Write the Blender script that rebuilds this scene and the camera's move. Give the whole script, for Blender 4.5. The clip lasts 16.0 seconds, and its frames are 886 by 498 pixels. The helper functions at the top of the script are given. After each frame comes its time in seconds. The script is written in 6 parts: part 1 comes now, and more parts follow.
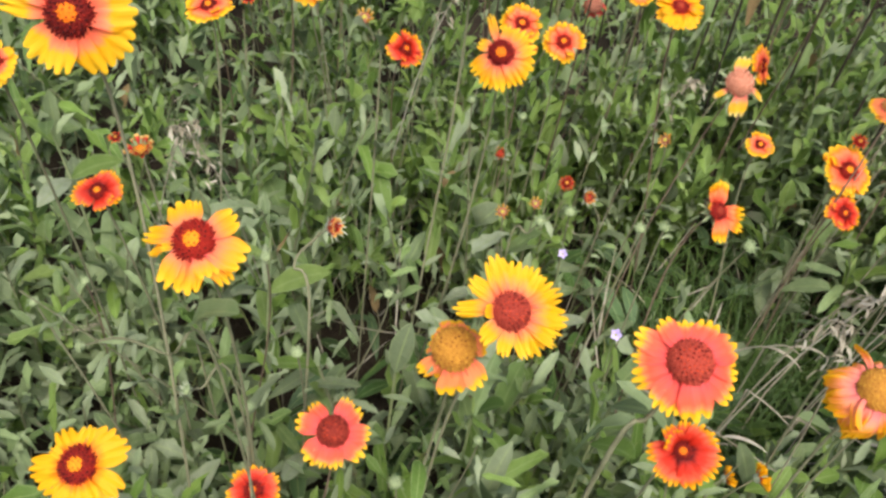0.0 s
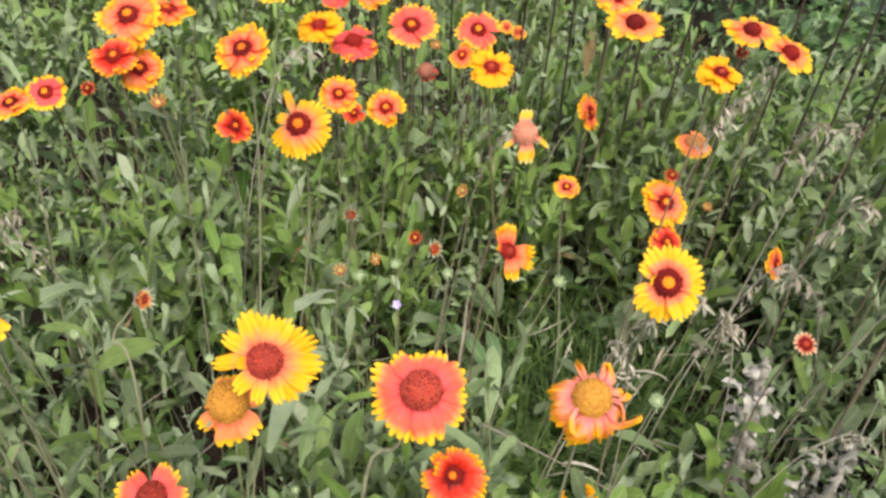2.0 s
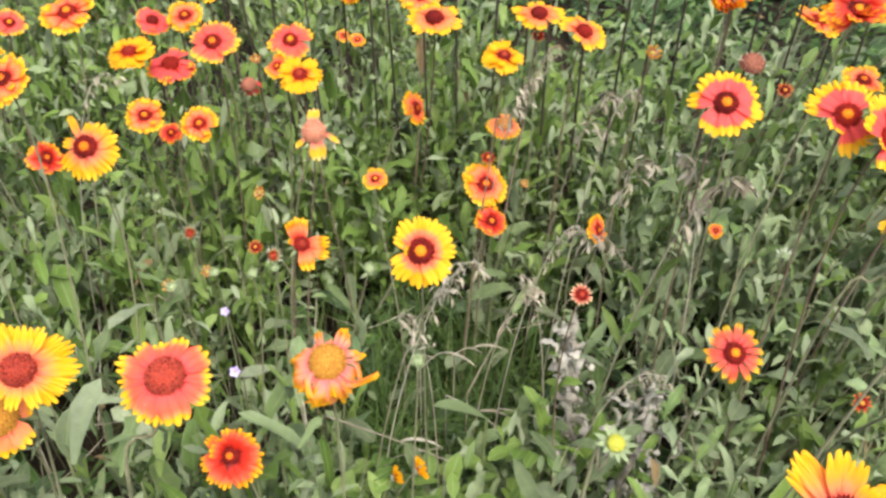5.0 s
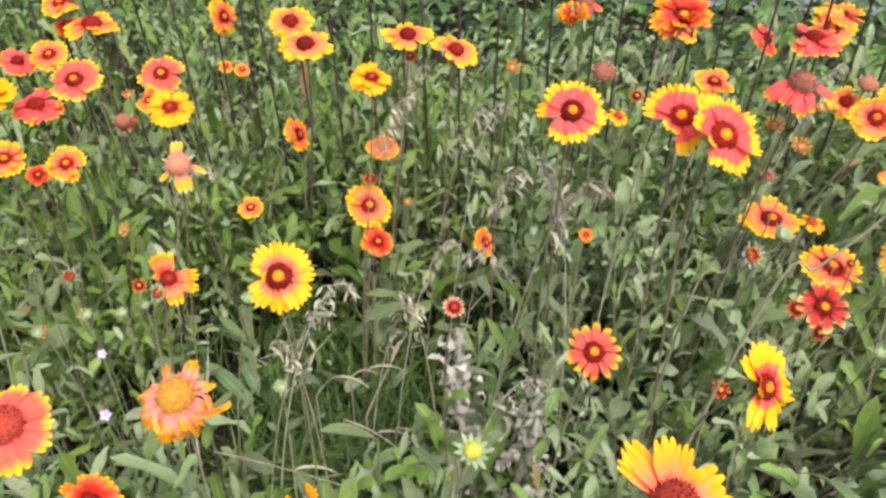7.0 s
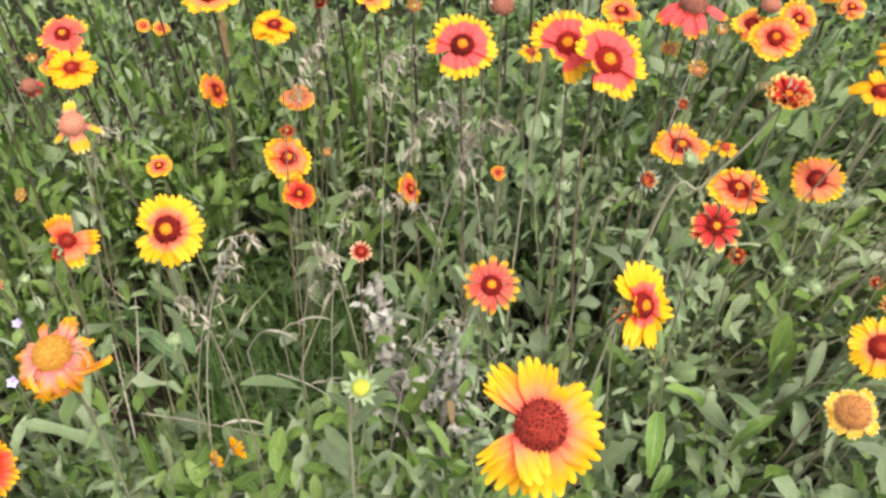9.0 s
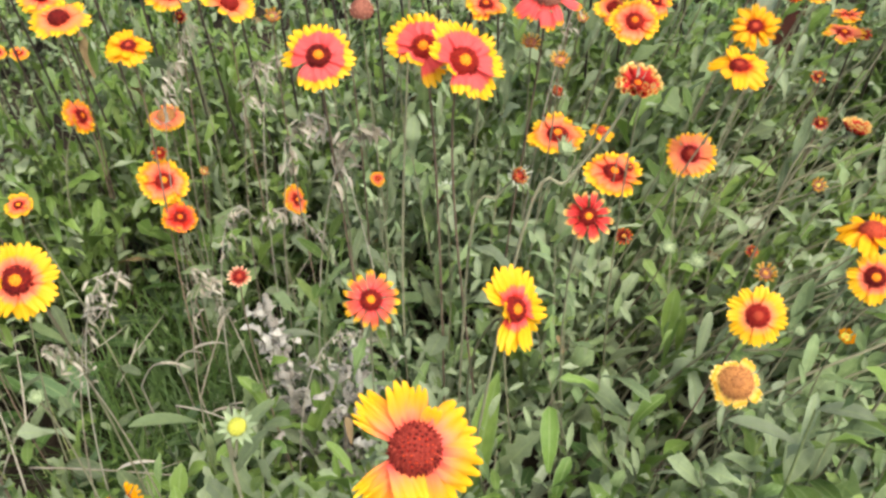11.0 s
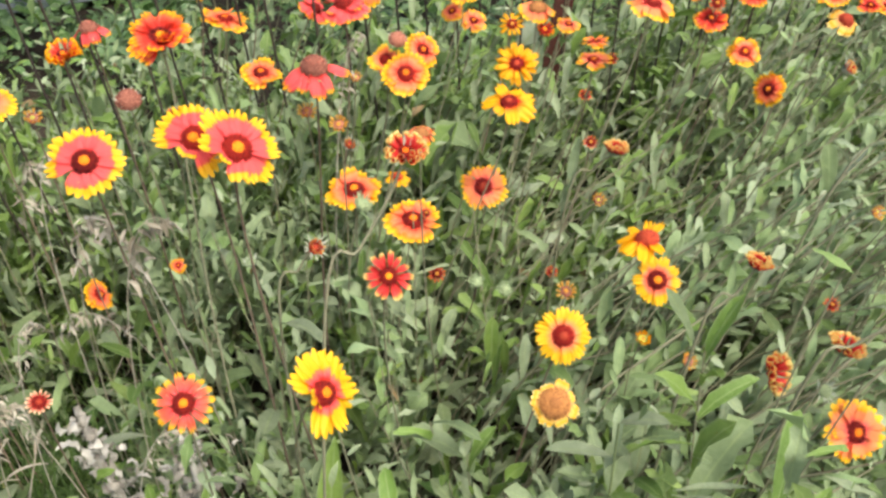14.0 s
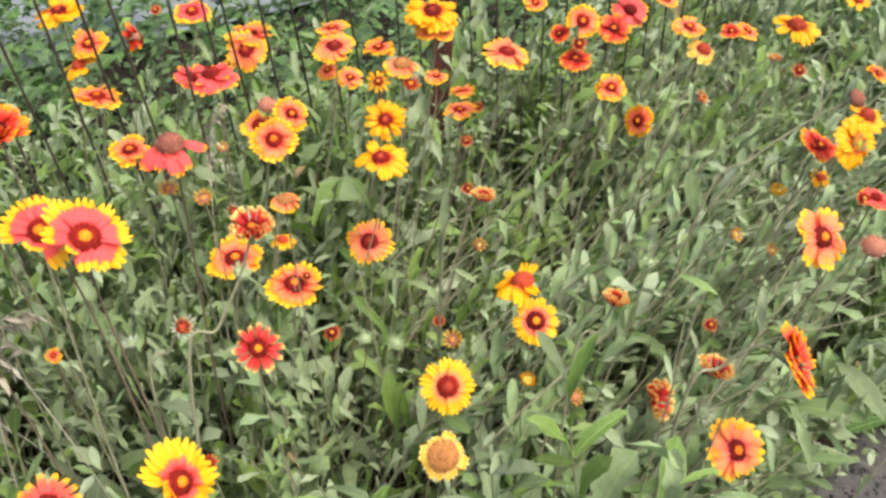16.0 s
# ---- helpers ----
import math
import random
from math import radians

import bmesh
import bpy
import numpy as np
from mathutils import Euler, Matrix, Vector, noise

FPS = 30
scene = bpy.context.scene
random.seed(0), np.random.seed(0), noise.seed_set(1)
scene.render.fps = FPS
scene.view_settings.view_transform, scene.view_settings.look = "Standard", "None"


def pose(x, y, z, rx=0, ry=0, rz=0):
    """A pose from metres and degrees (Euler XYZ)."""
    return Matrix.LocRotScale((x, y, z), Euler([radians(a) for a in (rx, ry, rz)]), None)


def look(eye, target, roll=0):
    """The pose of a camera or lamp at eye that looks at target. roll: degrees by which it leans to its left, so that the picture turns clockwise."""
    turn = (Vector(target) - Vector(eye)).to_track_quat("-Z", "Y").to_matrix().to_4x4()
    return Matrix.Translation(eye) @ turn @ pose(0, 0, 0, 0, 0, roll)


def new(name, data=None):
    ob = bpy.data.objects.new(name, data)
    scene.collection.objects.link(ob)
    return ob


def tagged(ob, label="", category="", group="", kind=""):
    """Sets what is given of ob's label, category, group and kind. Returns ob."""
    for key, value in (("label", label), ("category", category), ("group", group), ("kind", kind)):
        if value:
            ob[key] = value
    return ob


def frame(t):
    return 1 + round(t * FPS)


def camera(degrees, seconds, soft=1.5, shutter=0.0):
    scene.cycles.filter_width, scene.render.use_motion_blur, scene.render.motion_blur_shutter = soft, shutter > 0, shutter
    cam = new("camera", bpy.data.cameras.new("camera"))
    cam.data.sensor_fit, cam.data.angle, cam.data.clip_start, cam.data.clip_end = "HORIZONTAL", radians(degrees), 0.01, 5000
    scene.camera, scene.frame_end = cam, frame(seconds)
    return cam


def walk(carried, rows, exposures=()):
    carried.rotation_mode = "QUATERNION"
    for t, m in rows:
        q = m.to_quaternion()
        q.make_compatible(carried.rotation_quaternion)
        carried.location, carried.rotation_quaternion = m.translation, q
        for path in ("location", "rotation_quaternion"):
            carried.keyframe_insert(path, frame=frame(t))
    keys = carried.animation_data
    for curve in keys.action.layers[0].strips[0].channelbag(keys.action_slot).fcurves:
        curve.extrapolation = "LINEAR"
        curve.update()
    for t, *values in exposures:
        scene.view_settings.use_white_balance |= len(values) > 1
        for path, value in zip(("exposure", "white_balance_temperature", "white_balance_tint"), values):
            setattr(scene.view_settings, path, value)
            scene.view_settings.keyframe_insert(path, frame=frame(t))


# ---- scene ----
cam = camera(58.5, 16.0, soft=2.8)
SKY, SUN = 0.115, 2.5
PATH = [
    (0, (0.046, 0.009, 1.129), (0.197, 1.475, -0.223), 9.3),
    (0.5, (0.083, -0.013, 1.134), (0.272, 1.444, -0.223), 9.4),
    (1, (0.129, -0.043, 1.138), (0.345, 1.446, -0.18), 8.1),
    (1.5, (0.17, -0.045, 1.156), (0.401, 1.477, -0.121), 7.3),
    (2, (0.198, -0.047, 1.176), (0.467, 1.514, -0.044), 6.4),
    (2.5, (0.22, -0.057, 1.181), (0.514, 1.526, -0.005), 5.7),
    (3, (0.249, -0.069, 1.186), (0.556, 1.513, 0.001), 4.3),
    (3.5, (0.281, -0.087, 1.183), (0.624, 1.48, -0.011), 3.5),
    (4, (0.301, -0.104, 1.185), (0.679, 1.451, -0.014), 3.2),
    (4.2, (0.314, -0.11, 1.187), (0.695, 1.443, -0.015), 3.1),
    (6.3, (0.399, -0.151, 1.195), (0.953, 1.394, 0.052), 1.8),
    (6.5, (0.405, -0.151, 1.195), (0.976, 1.389, 0.054), 1.8),
    (7, (0.424, -0.16, 1.195), (1.024, 1.374, 0.061), 1.8),
    (7.5, (0.444, -0.168, 1.193), (1.078, 1.347, 0.051), 1.2),
    (8, (0.46, -0.18, 1.185), (1.117, 1.316, 0.032), 0.6),
    (8.2, (0.466, -0.185, 1.185), (1.114, 1.298, 0.009), 0.1),
    (10.3, (0.542, -0.205, 1.172), (1.209, 1.211, -0.072), -1.5),
    (10.5, (0.546, -0.207, 1.172), (1.243, 1.199, -0.067), -1.7),
    (11, (0.547, -0.194, 1.188), (1.36, 1.143, -0.058), -1.7),
    (11.5, (0.538, -0.178, 1.202), (1.433, 1.128, -0.021), -2.0),
    (12, (0.531, -0.165, 1.211), (1.494, 1.089, -0.013), -1.5),
    (12.5, (0.538, -0.166, 1.219), (1.575, 1.033, 0.0), -1.5),
    (13, (0.561, -0.177, 1.222), (1.639, 0.996, 0.013), -2.4),
    (13.5, (0.576, -0.186, 1.221), (1.685, 0.959, 0.014), -2.3),
    (14, (0.591, -0.207, 1.23), (1.734, 0.901, 0.02), -3.0),
    (14.5, (0.606, -0.219, 1.236), (1.786, 0.873, 0.046), -3.8),
    (15, (0.623, -0.236, 1.236), (1.836, 0.833, 0.059), -4.6),
    (15.5, (0.636, -0.253, 1.246), (1.887, 0.787, 0.082), -5.2),
    (16, (0.649, -0.265, 1.247), (1.933, 0.758, 0.107), -5.4),
]
walk(cam, [(t, look(eye, target, roll)) for t, eye, target, roll in PATH], [(0.0, 0.86), (1.5, 0.94), (2.5, 1.00), (3.5, 1.10), (10.5, 1.13), (13.5, 1.17), (16.0, 1.18)])

# ---- world and light: a bright overcast day ----
world = bpy.data.worlds.new("world")
scene.world = world
world.use_nodes = True
wn = world.node_tree
sky = wn.nodes.new("ShaderNodeTexSky")
sky.sky_type = "NISHITA"
sky.sun_disc = False
sky.sun_elevation, sky.sun_rotation = radians(58), radians(200)
sky.dust_density = 4.0
wn.links.new(sky.outputs["Color"], wn.nodes["Background"].inputs["Color"])
wn.nodes["Background"].inputs["Strength"].default_value = SKY
sun = new("sun", bpy.data.lights.new("sun", "SUN"))
sun.data.energy, sun.data.angle, sun.data.color = SUN, radians(35), (1.0, 0.95, 0.88)
sun.matrix_basis = look((0, 0, 0), (-0.19, 0.52, -0.85))


# ---- materials ----
def lin(r, g, b):
    """Linear colour from 0..255 values."""
    return tuple((v / 255 / 12.92 if v < 11 else ((v / 255 + 0.055) / 1.055) ** 2.4) for v in (r, g, b)) + (1.0,)


def nodes_of(name):
    m = bpy.data.materials.new(name)
    m.use_nodes = True
    t = m.node_tree
    return m, t, t.nodes["Principled BSDF"], t.nodes["Material Output"]


def node(t, kind, **inputs):
    n = t.nodes.new(kind)
    for key, value in inputs.items():
        n.inputs[key.replace("_", " ")].default_value = value
    return n


def noise_at(t, vector, scale, detail=3.0):
    n = node(t, "ShaderNodeTexNoise", Scale=scale, Detail=detail)
    t.links.new(vector, n.inputs["Vector"])
    return n.outputs["Fac"]


def maths(t, op, a, b):
    n = t.nodes.new("ShaderNodeMath")
    n.operation = op
    for i, v in enumerate((a, b)):
        if isinstance(v, (int, float)):
            n.inputs[i].default_value = v
        else:
            t.links.new(v, n.inputs[i])
    return n.outputs[0]


def ramp(t, fac, stops):
    n = t.nodes.new("ShaderNodeValToRGB")
    e = n.color_ramp.elements
    while len(e) < len(stops):
        e.new(0.5)
    for el, (p, c) in zip(e, stops):
        el.position, el.color = p, c
    t.links.new(fac, n.inputs["Fac"])
    return n.outputs["Color"]


def mixed(t, fac, a, b, mode="MIX"):
    n = t.nodes.new("ShaderNodeMix")
    n.data_type, n.blend_type = "RGBA", mode
    for i, v in ((0, fac), (6, a), (7, b)):
        if isinstance(v, (int, float, tuple)):
            n.inputs[i].default_value = v
        else:
            t.links.new(v, n.inputs[i])
    return n.outputs[2]


def thin_sheet(t, bsdf, out, color, through_part):
    """Light passes partly through petals and leaves."""
    tr = t.nodes.new("ShaderNodeBsdfTranslucent")
    t.links.new(color, tr.inputs["Color"])
    mx = t.nodes.new("ShaderNodeMixShader")
    mx.inputs[0].default_value = through_part
    t.links.new(bsdf.outputs[0], mx.inputs[1])
    t.links.new(tr.outputs[0], mx.inputs[2])
    t.links.new(mx.outputs[0], out.inputs["Surface"])


def bump(t, bsdf, height, strength, distance):
    b = node(t, "ShaderNodeBump", Strength=strength, Distance=distance)
    t.links.new(height, b.inputs["Height"])
    t.links.new(b.outputs[0], bsdf.inputs["Normal"])


def petal_material(name, stops):
    """Petal colour runs from the base to the toothed tip, with fine veins along it."""
    m, t, bsdf, out = nodes_of(name)
    uv = t.nodes.new("ShaderNodeUVMap").outputs[0]
    sep = t.nodes.new("ShaderNodeSeparateXYZ")
    t.links.new(uv, sep.inputs[0])
    info = t.nodes.new("ShaderNodeObjectInfo")
    mp = node(t, "ShaderNodeMapping")
    mp.inputs["Scale"].default_value = (9.0, 1.3, 1.0)
    t.links.new(uv, mp.inputs["Vector"])
    off = t.nodes.new("ShaderNodeCombineXYZ")
    t.links.new(maths(t, "MULTIPLY", info.outputs["Random"], 40.0), off.inputs[2])
    t.links.new(off.outputs[0], mp.inputs["Location"])
    n = t.nodes.new("ShaderNodeTexNoise")
    n.inputs["Scale"].default_value = 1.0
    t.links.new(mp.outputs[0], n.inputs["Vector"])
    streak = n.outputs["Fac"]
    along = maths(t, "ADD", sep.outputs[1], maths(t, "MULTIPLY", maths(t, "SUBTRACT", streak, 0.5), 0.34))
    along = maths(t, "ADD", along, maths(t, "MULTIPLY", maths(t, "SUBTRACT", info.outputs["Random"], 0.5), 0.10))
    col = ramp(t, maths(t, "MULTIPLY", along, 1.10), stops)
    vein = maths(t, "MULTIPLY", maths(t, "SUBTRACT", streak, 0.40), 0.9)
    dark = mixed(t, 1.0, col, (0.80, 0.66, 0.6, 1), "MULTIPLY")
    col = mixed(t, vein, col, dark)
    t.links.new(col, bsdf.inputs["Base Color"])
    bsdf.inputs["Roughness"].default_value = 0.55
    bsdf.inputs["Specular IOR Level"].default_value = 0.25
    bump(t, bsdf, streak, 0.5, 0.002)
    thin_sheet(t, bsdf, out, col, 0.30)
    return m


YEL, YEL2, ORA = lin(236, 172, 12), lin(240, 190, 38), lin(231, 128, 18)
SAL, COR, PNK = lin(238, 136, 84), lin(232, 98, 68), lin(230, 86, 84)
RED, DRK, MAR = lin(192, 38, 20), lin(128, 18, 12), lin(80, 10, 10)
CRM, TAN = lin(232, 208, 130), lin(190, 136, 84)
PETALS = {
    "yellow": petal_material("petal_yellow_salmon_base", [(0.0, COR), (0.20, lin(234, 110, 80)), (0.36, SAL), (0.52, YEL), (1.0, YEL2)]),
    "ringed": petal_material("petal_yellow_red_ring", [(0.0, RED), (0.16, PNK), (0.30, lin(236, 112, 66)), (0.38, YEL), (1.0, YEL2)]),
    "gold": petal_material("petal_gold", [(0.0, RED), (0.18, ORA), (0.42, YEL), (1.0, YEL)]),
    "lemon": petal_material("petal_lemon", [(0.0, COR), (0.14, lin(238, 128, 92)), (0.38, lin(242, 158, 66)), (0.58, YEL), (1.0, YEL2)]),
    "pink": petal_material("petal_coral_pink", [(0.0, lin(196, 48, 44)), (0.10, PNK), (0.54, PNK), (0.64, COR), (0.70, YEL), (1.0, YEL2)]),
    "coral": petal_material("petal_coral", [(0.0, RED), (0.15, PNK), (0.66, COR), (0.80, SAL), (0.88, YEL), (1.0, YEL2)]),
    "red": petal_material("petal_red", [(0.0, MAR), (0.2, RED), (0.45, lin(206, 52, 28)), (0.74, COR), (0.86, ORA), (1.0, YEL)]),
    "orange": petal_material("petal_orange", [(0.0, RED), (0.2, COR), (0.5, SAL), (0.72, ORA), (0.84, YEL), (1.0, YEL2)]),
    "rose": petal_material("petal_rose", [(0.0, RED), (0.3, PNK), (0.8, PNK), (0.93, ORA), (1.0, YEL)]),
    "apricot": petal_material("petal_apricot", [(0.0, PNK), (0.35, SAL), (0.7, lin(238, 140, 84)), (0.85, YEL), (1.0, YEL2)]),
    "peach": petal_material("petal_peach", [(0.0, PNK), (0.30, SAL), (0.56, lin(240, 156, 44)), (0.82, YEL), (1.0, YEL2)]),
    "wilt": petal_material("petal_wilted", [(0.0, lin(198, 104, 104)), (0.26, lin(232, 130, 120)), (0.52, lin(242, 150, 112)), (0.68, lin(240, 156, 60)), (0.80, YEL), (1.0, YEL2)]),
    "tube": petal_material("petal_red_tube", [(0.0, DRK), (0.30, lin(190, 40, 36)), (0.70, lin(214, 66, 58)), (0.84, lin(228, 112, 78)), (0.93, lin(238, 180, 74)), (1.0, CRM)]),
    "blush": petal_material("petal_blush", [(0.0, lin(150, 40, 32)), (0.35, lin(214, 92, 74)), (0.65, lin(234, 156, 124)), (1.0, lin(240, 214, 170))]),
    "rimmed": petal_material("petal_salmon_yellow_rim", [(0.0, RED), (0.12, lin(232, 104, 66)), (0.40, SAL), (0.60, lin(238, 140, 62)), (0.74, YEL), (1.0, YEL2)]),
    "rosegold": petal_material("petal_rose_and_gold", [(0.0, lin(228, 96, 92)), (0.3, lin(238, 146, 118)), (0.5, lin(240, 176, 60)), (0.8, YEL2), (1.0, CRM)]),
    "faded": petal_material("petal_faded", [(0.0, SAL), (0.22, lin(236, 172, 100)), (0.55, lin(238, 196, 90)), (0.8, YEL), (1.0, CRM)]),
}


def plain_material(name, a, b, scale, rough=0.75, relief=0.4, dist=0.001, passing=0.0):
    """Two tones mixed by coarse and fine noise."""
    m, t, bsdf, out = nodes_of(name)
    pos = t.nodes.new("ShaderNodeTexCoord").outputs["Object"]
    info = t.nodes.new("ShaderNodeObjectInfo")
    f = maths(t, "ADD", maths(t, "MULTIPLY", noise_at(t, pos, scale), 0.7), maths(t, "MULTIPLY", noise_at(t, pos, scale * 6), 0.5))
    f = maths(t, "ADD", f, maths(t, "MULTIPLY", maths(t, "SUBTRACT", info.outputs["Random"], 0.5), 0.5))
    col = ramp(t, f, [(0.25, a), (0.85, b)])
    t.links.new(col, bsdf.inputs["Base Color"])
    bsdf.inputs["Roughness"].default_value = rough
    bsdf.inputs["Specular IOR Level"].default_value = 0.25
    bump(t, bsdf, noise_at(t, pos, scale * 9), relief, dist)
    if passing:
        thin_sheet(t, bsdf, out, col, passing)
    return m


def leaf_material(name, shades, rough=0.58):
    """Leaf green varies from leaf to leaf and along the blade, with a paler midrib."""
    m, t, bsdf, out = nodes_of(name)
    uv = t.nodes.new("ShaderNodeUVMap").outputs[0]
    sep = t.nodes.new("ShaderNodeSeparateXYZ")
    t.links.new(uv, sep.inputs[0])
    geo, info = t.nodes.new("ShaderNodeNewGeometry"), t.nodes.new("ShaderNodeObjectInfo")
    pick = maths(t, "FRACT", maths(t, "ADD", geo.outputs["Random Per Island"], info.outputs["Random"]), 0.0)
    col = ramp(t, pick, [(i / (len(shades) - 1), s) for i, s in enumerate(shades)])
    pos = t.nodes.new("ShaderNodeTexCoord").outputs["Object"]
    blot = noise_at(t, pos, 130.0)
    col = mixed(t, maths(t, "MULTIPLY", maths(t, "SUBTRACT", blot, 0.25), 1.0), col, mixed(t, 1.0, col, (0.62, 0.66, 0.6, 1), "MULTIPLY"))
    rib = maths(t, "SUBTRACT", 1.0, maths(t, "MULTIPLY", maths(t, "ABSOLUTE", maths(t, "SUBTRACT", sep.outputs[0], 0.5), 0.0), 14.0))
    rib = maths(t, "MULTIPLY", maths(t, "MAXIMUM", rib, 0.0), 0.55)
    col = mixed(t, rib, col, lin(150, 166, 112))
    edge = maths(t, "MULTIPLY", maths(t, "MAXIMUM", maths(t, "SUBTRACT", maths(t, "ABSOLUTE", maths(t, "SUBTRACT", sep.outputs[0], 0.5), 0.0), 0.40), 0.0), 4.0)
    col = mixed(t, edge, col, lin(150, 164, 120))
    # whole plants differ a little in tone
    drift = maths(t, "MULTIPLY", maths(t, "SUBTRACT", noise_at(t, pos, 7.0, 2.0), 0.38), 2.2)
    col = mixed(t, drift, mixed(t, 1.0, col, (0.90, 0.94, 0.84, 1), "MULTIPLY"), mixed(t, 1.0, col, (1.16, 1.15, 1.14, 1), "MULTIPLY"))
    t.links.new(col, bsdf.inputs["Base Color"])
    bsdf.inputs["Roughness"].default_value = rough
    bsdf.inputs["Specular IOR Level"].default_value = 0.38
    bump(t, bsdf, noise_at(t, pos, 260.0), 0.8, 0.0020)
    thin_sheet(t, bsdf, out, col, 0.24)
    return m


LEAF = leaf_material("leaf_grey_green", [lin(104, 120, 84), lin(138, 150, 114), lin(112, 136, 78), lin(166, 174, 148), lin(104, 128, 68), lin(146, 158, 124), lin(112, 124, 94), lin(154, 164, 134)])
PALE = leaf_material("leaf_pale_green", [lin(118, 142, 94), lin(146, 164, 124), lin(124, 148, 84), lin(162, 174, 144), lin(136, 156, 108)])
FRESH = leaf_material("leaf_fresh_green", [lin(104, 132, 56), lin(124, 148, 70), lin(90, 118, 50), lin(138, 158, 88)])
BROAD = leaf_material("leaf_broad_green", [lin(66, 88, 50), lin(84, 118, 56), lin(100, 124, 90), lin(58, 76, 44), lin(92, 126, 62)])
ROAD = plain_material("road_grey", lin(104, 110, 112), lin(138, 142, 142), 6.0, 0.9, 0.6, 0.004)
GRASS = leaf_material("grass_green", [lin(104, 132, 62), lin(84, 112, 50), lin(150, 152, 96), lin(96, 124, 58)])
DRY = plain_material("dry_straw", lin(132, 122, 100), lin(186, 180, 162), 60.0, 0.85, passing=0.15)
# grass green darkened to stand for the shade down in the hollow
GRASS_SHADED = leaf_material("grass_green_shaded", [lin(60, 90, 30), lin(52, 78, 26), lin(80, 106, 42), lin(68, 98, 34)])
BROWN = plain_material("leaf_dead_brown", lin(92, 74, 50), lin(140, 120, 84), 60.0, 0.85, passing=0.15)
WITHER = plain_material("withered_grey", lin(110, 102, 90), lin(190, 187, 174), 90.0, 0.9, passing=0.1)
STEM = plain_material("stem_green_brown", lin(98, 114, 70), lin(142, 150, 108), 45.0, 0.8)
STEMF = plain_material("stem_downy", lin(96, 98, 72), lin(138, 136, 108), 45.0, 0.85)
STEMD = plain_material("stem_dark", lin(80, 66, 54), lin(122, 106, 88), 45.0, 0.8)
SEPAL = plain_material("sepal_green", lin(104, 124, 84), lin(150, 164, 124), 4.0, 0.8, passing=0.15)
SEPALW = plain_material("sepal_pale", lin(142, 154, 126), lin(186, 192, 170), 4.0, 0.85, passing=0.15)
def disc_material(name, a, b):
    """Florets of a flower disc, each of a slightly different tone."""
    m, t, bsdf, out = nodes_of(name)
    geo, info = t.nodes.new("ShaderNodeNewGeometry"), t.nodes.new("ShaderNodeObjectInfo")
    pos = t.nodes.new("ShaderNodeTexCoord").outputs["Object"]
    f = maths(t, "ADD", maths(t, "MULTIPLY", geo.outputs["Random Per Island"], 0.75), maths(t, "MULTIPLY", noise_at(t, pos, 9.0), 0.5))
    f = maths(t, "ADD", f, maths(t, "MULTIPLY", maths(t, "SUBTRACT", info.outputs["Random"], 0.5), 0.3))
    dark = tuple(c * 0.55 for c in a[:3]) + (1.0,)
    col = ramp(t, f, [(0.1, dark), (0.4, a), (0.95, b)])
    t.links.new(col, bsdf.inputs["Base Color"])
    bsdf.inputs["Roughness"].default_value = 0.85
    bsdf.inputs["Specular IOR Level"].default_value = 0.2
    return m


DISC = {
    "maroon": disc_material("disc_maroon", lin(64, 8, 8), lin(142, 30, 18)),
    "ember": disc_material("disc_ember", lin(176, 34, 14), lin(226, 84, 24)),
    "brick": disc_material("disc_brick", lin(100, 30, 24), lin(184, 74, 44)),
    "orange": disc_material("disc_orange", lin(208, 86, 14), lin(240, 148, 28)),
    "tan": disc_material("disc_tan", lin(132, 84, 48), lin(186, 130, 72)),
    "olive": disc_material("disc_olive", lin(158, 106, 38), lin(200, 146, 54)),
    "russet": disc_material("disc_russet", lin(92, 18, 12), lin(164, 66, 50)),
    "ochre": disc_material("disc_ochre", lin(148, 94, 36), lin(192, 142, 52)),
    "peach": disc_material("disc_peach", lin(168, 104, 78), lin(206, 150, 126)),
    "brown": disc_material("disc_brown", lin(104, 58, 48), lin(176, 118, 94)),
    "bud": disc_material("disc_bud", lin(112, 128, 92), lin(158, 170, 128)),
    "lime": disc_material("disc_lime", lin(140, 148, 62), lin(192, 186, 70)),
}
VIOLET = plain_material("petal_violet", lin(150, 130, 200), lin(206, 192, 232), 120.0, 0.6, passing=0.2)
SOIL = plain_material("soil", lin(26, 21, 16), lin(56, 47, 36), 14.0, 0.95, 0.8, 0.01)
ASPHALT = plain_material("asphalt", lin(50, 48, 47), lin(104, 101, 98), 60.0, 0.9, 0.8, 0.004)
RUST = plain_material("rusty_iron", lin(46, 26, 20), lin(84, 46, 35), 30.0, 0.8, 0.6, 0.002)
WIRE = plain_material("dark_wire", lin(40, 36, 34), lin(70, 60, 52), 30.0, 0.7)


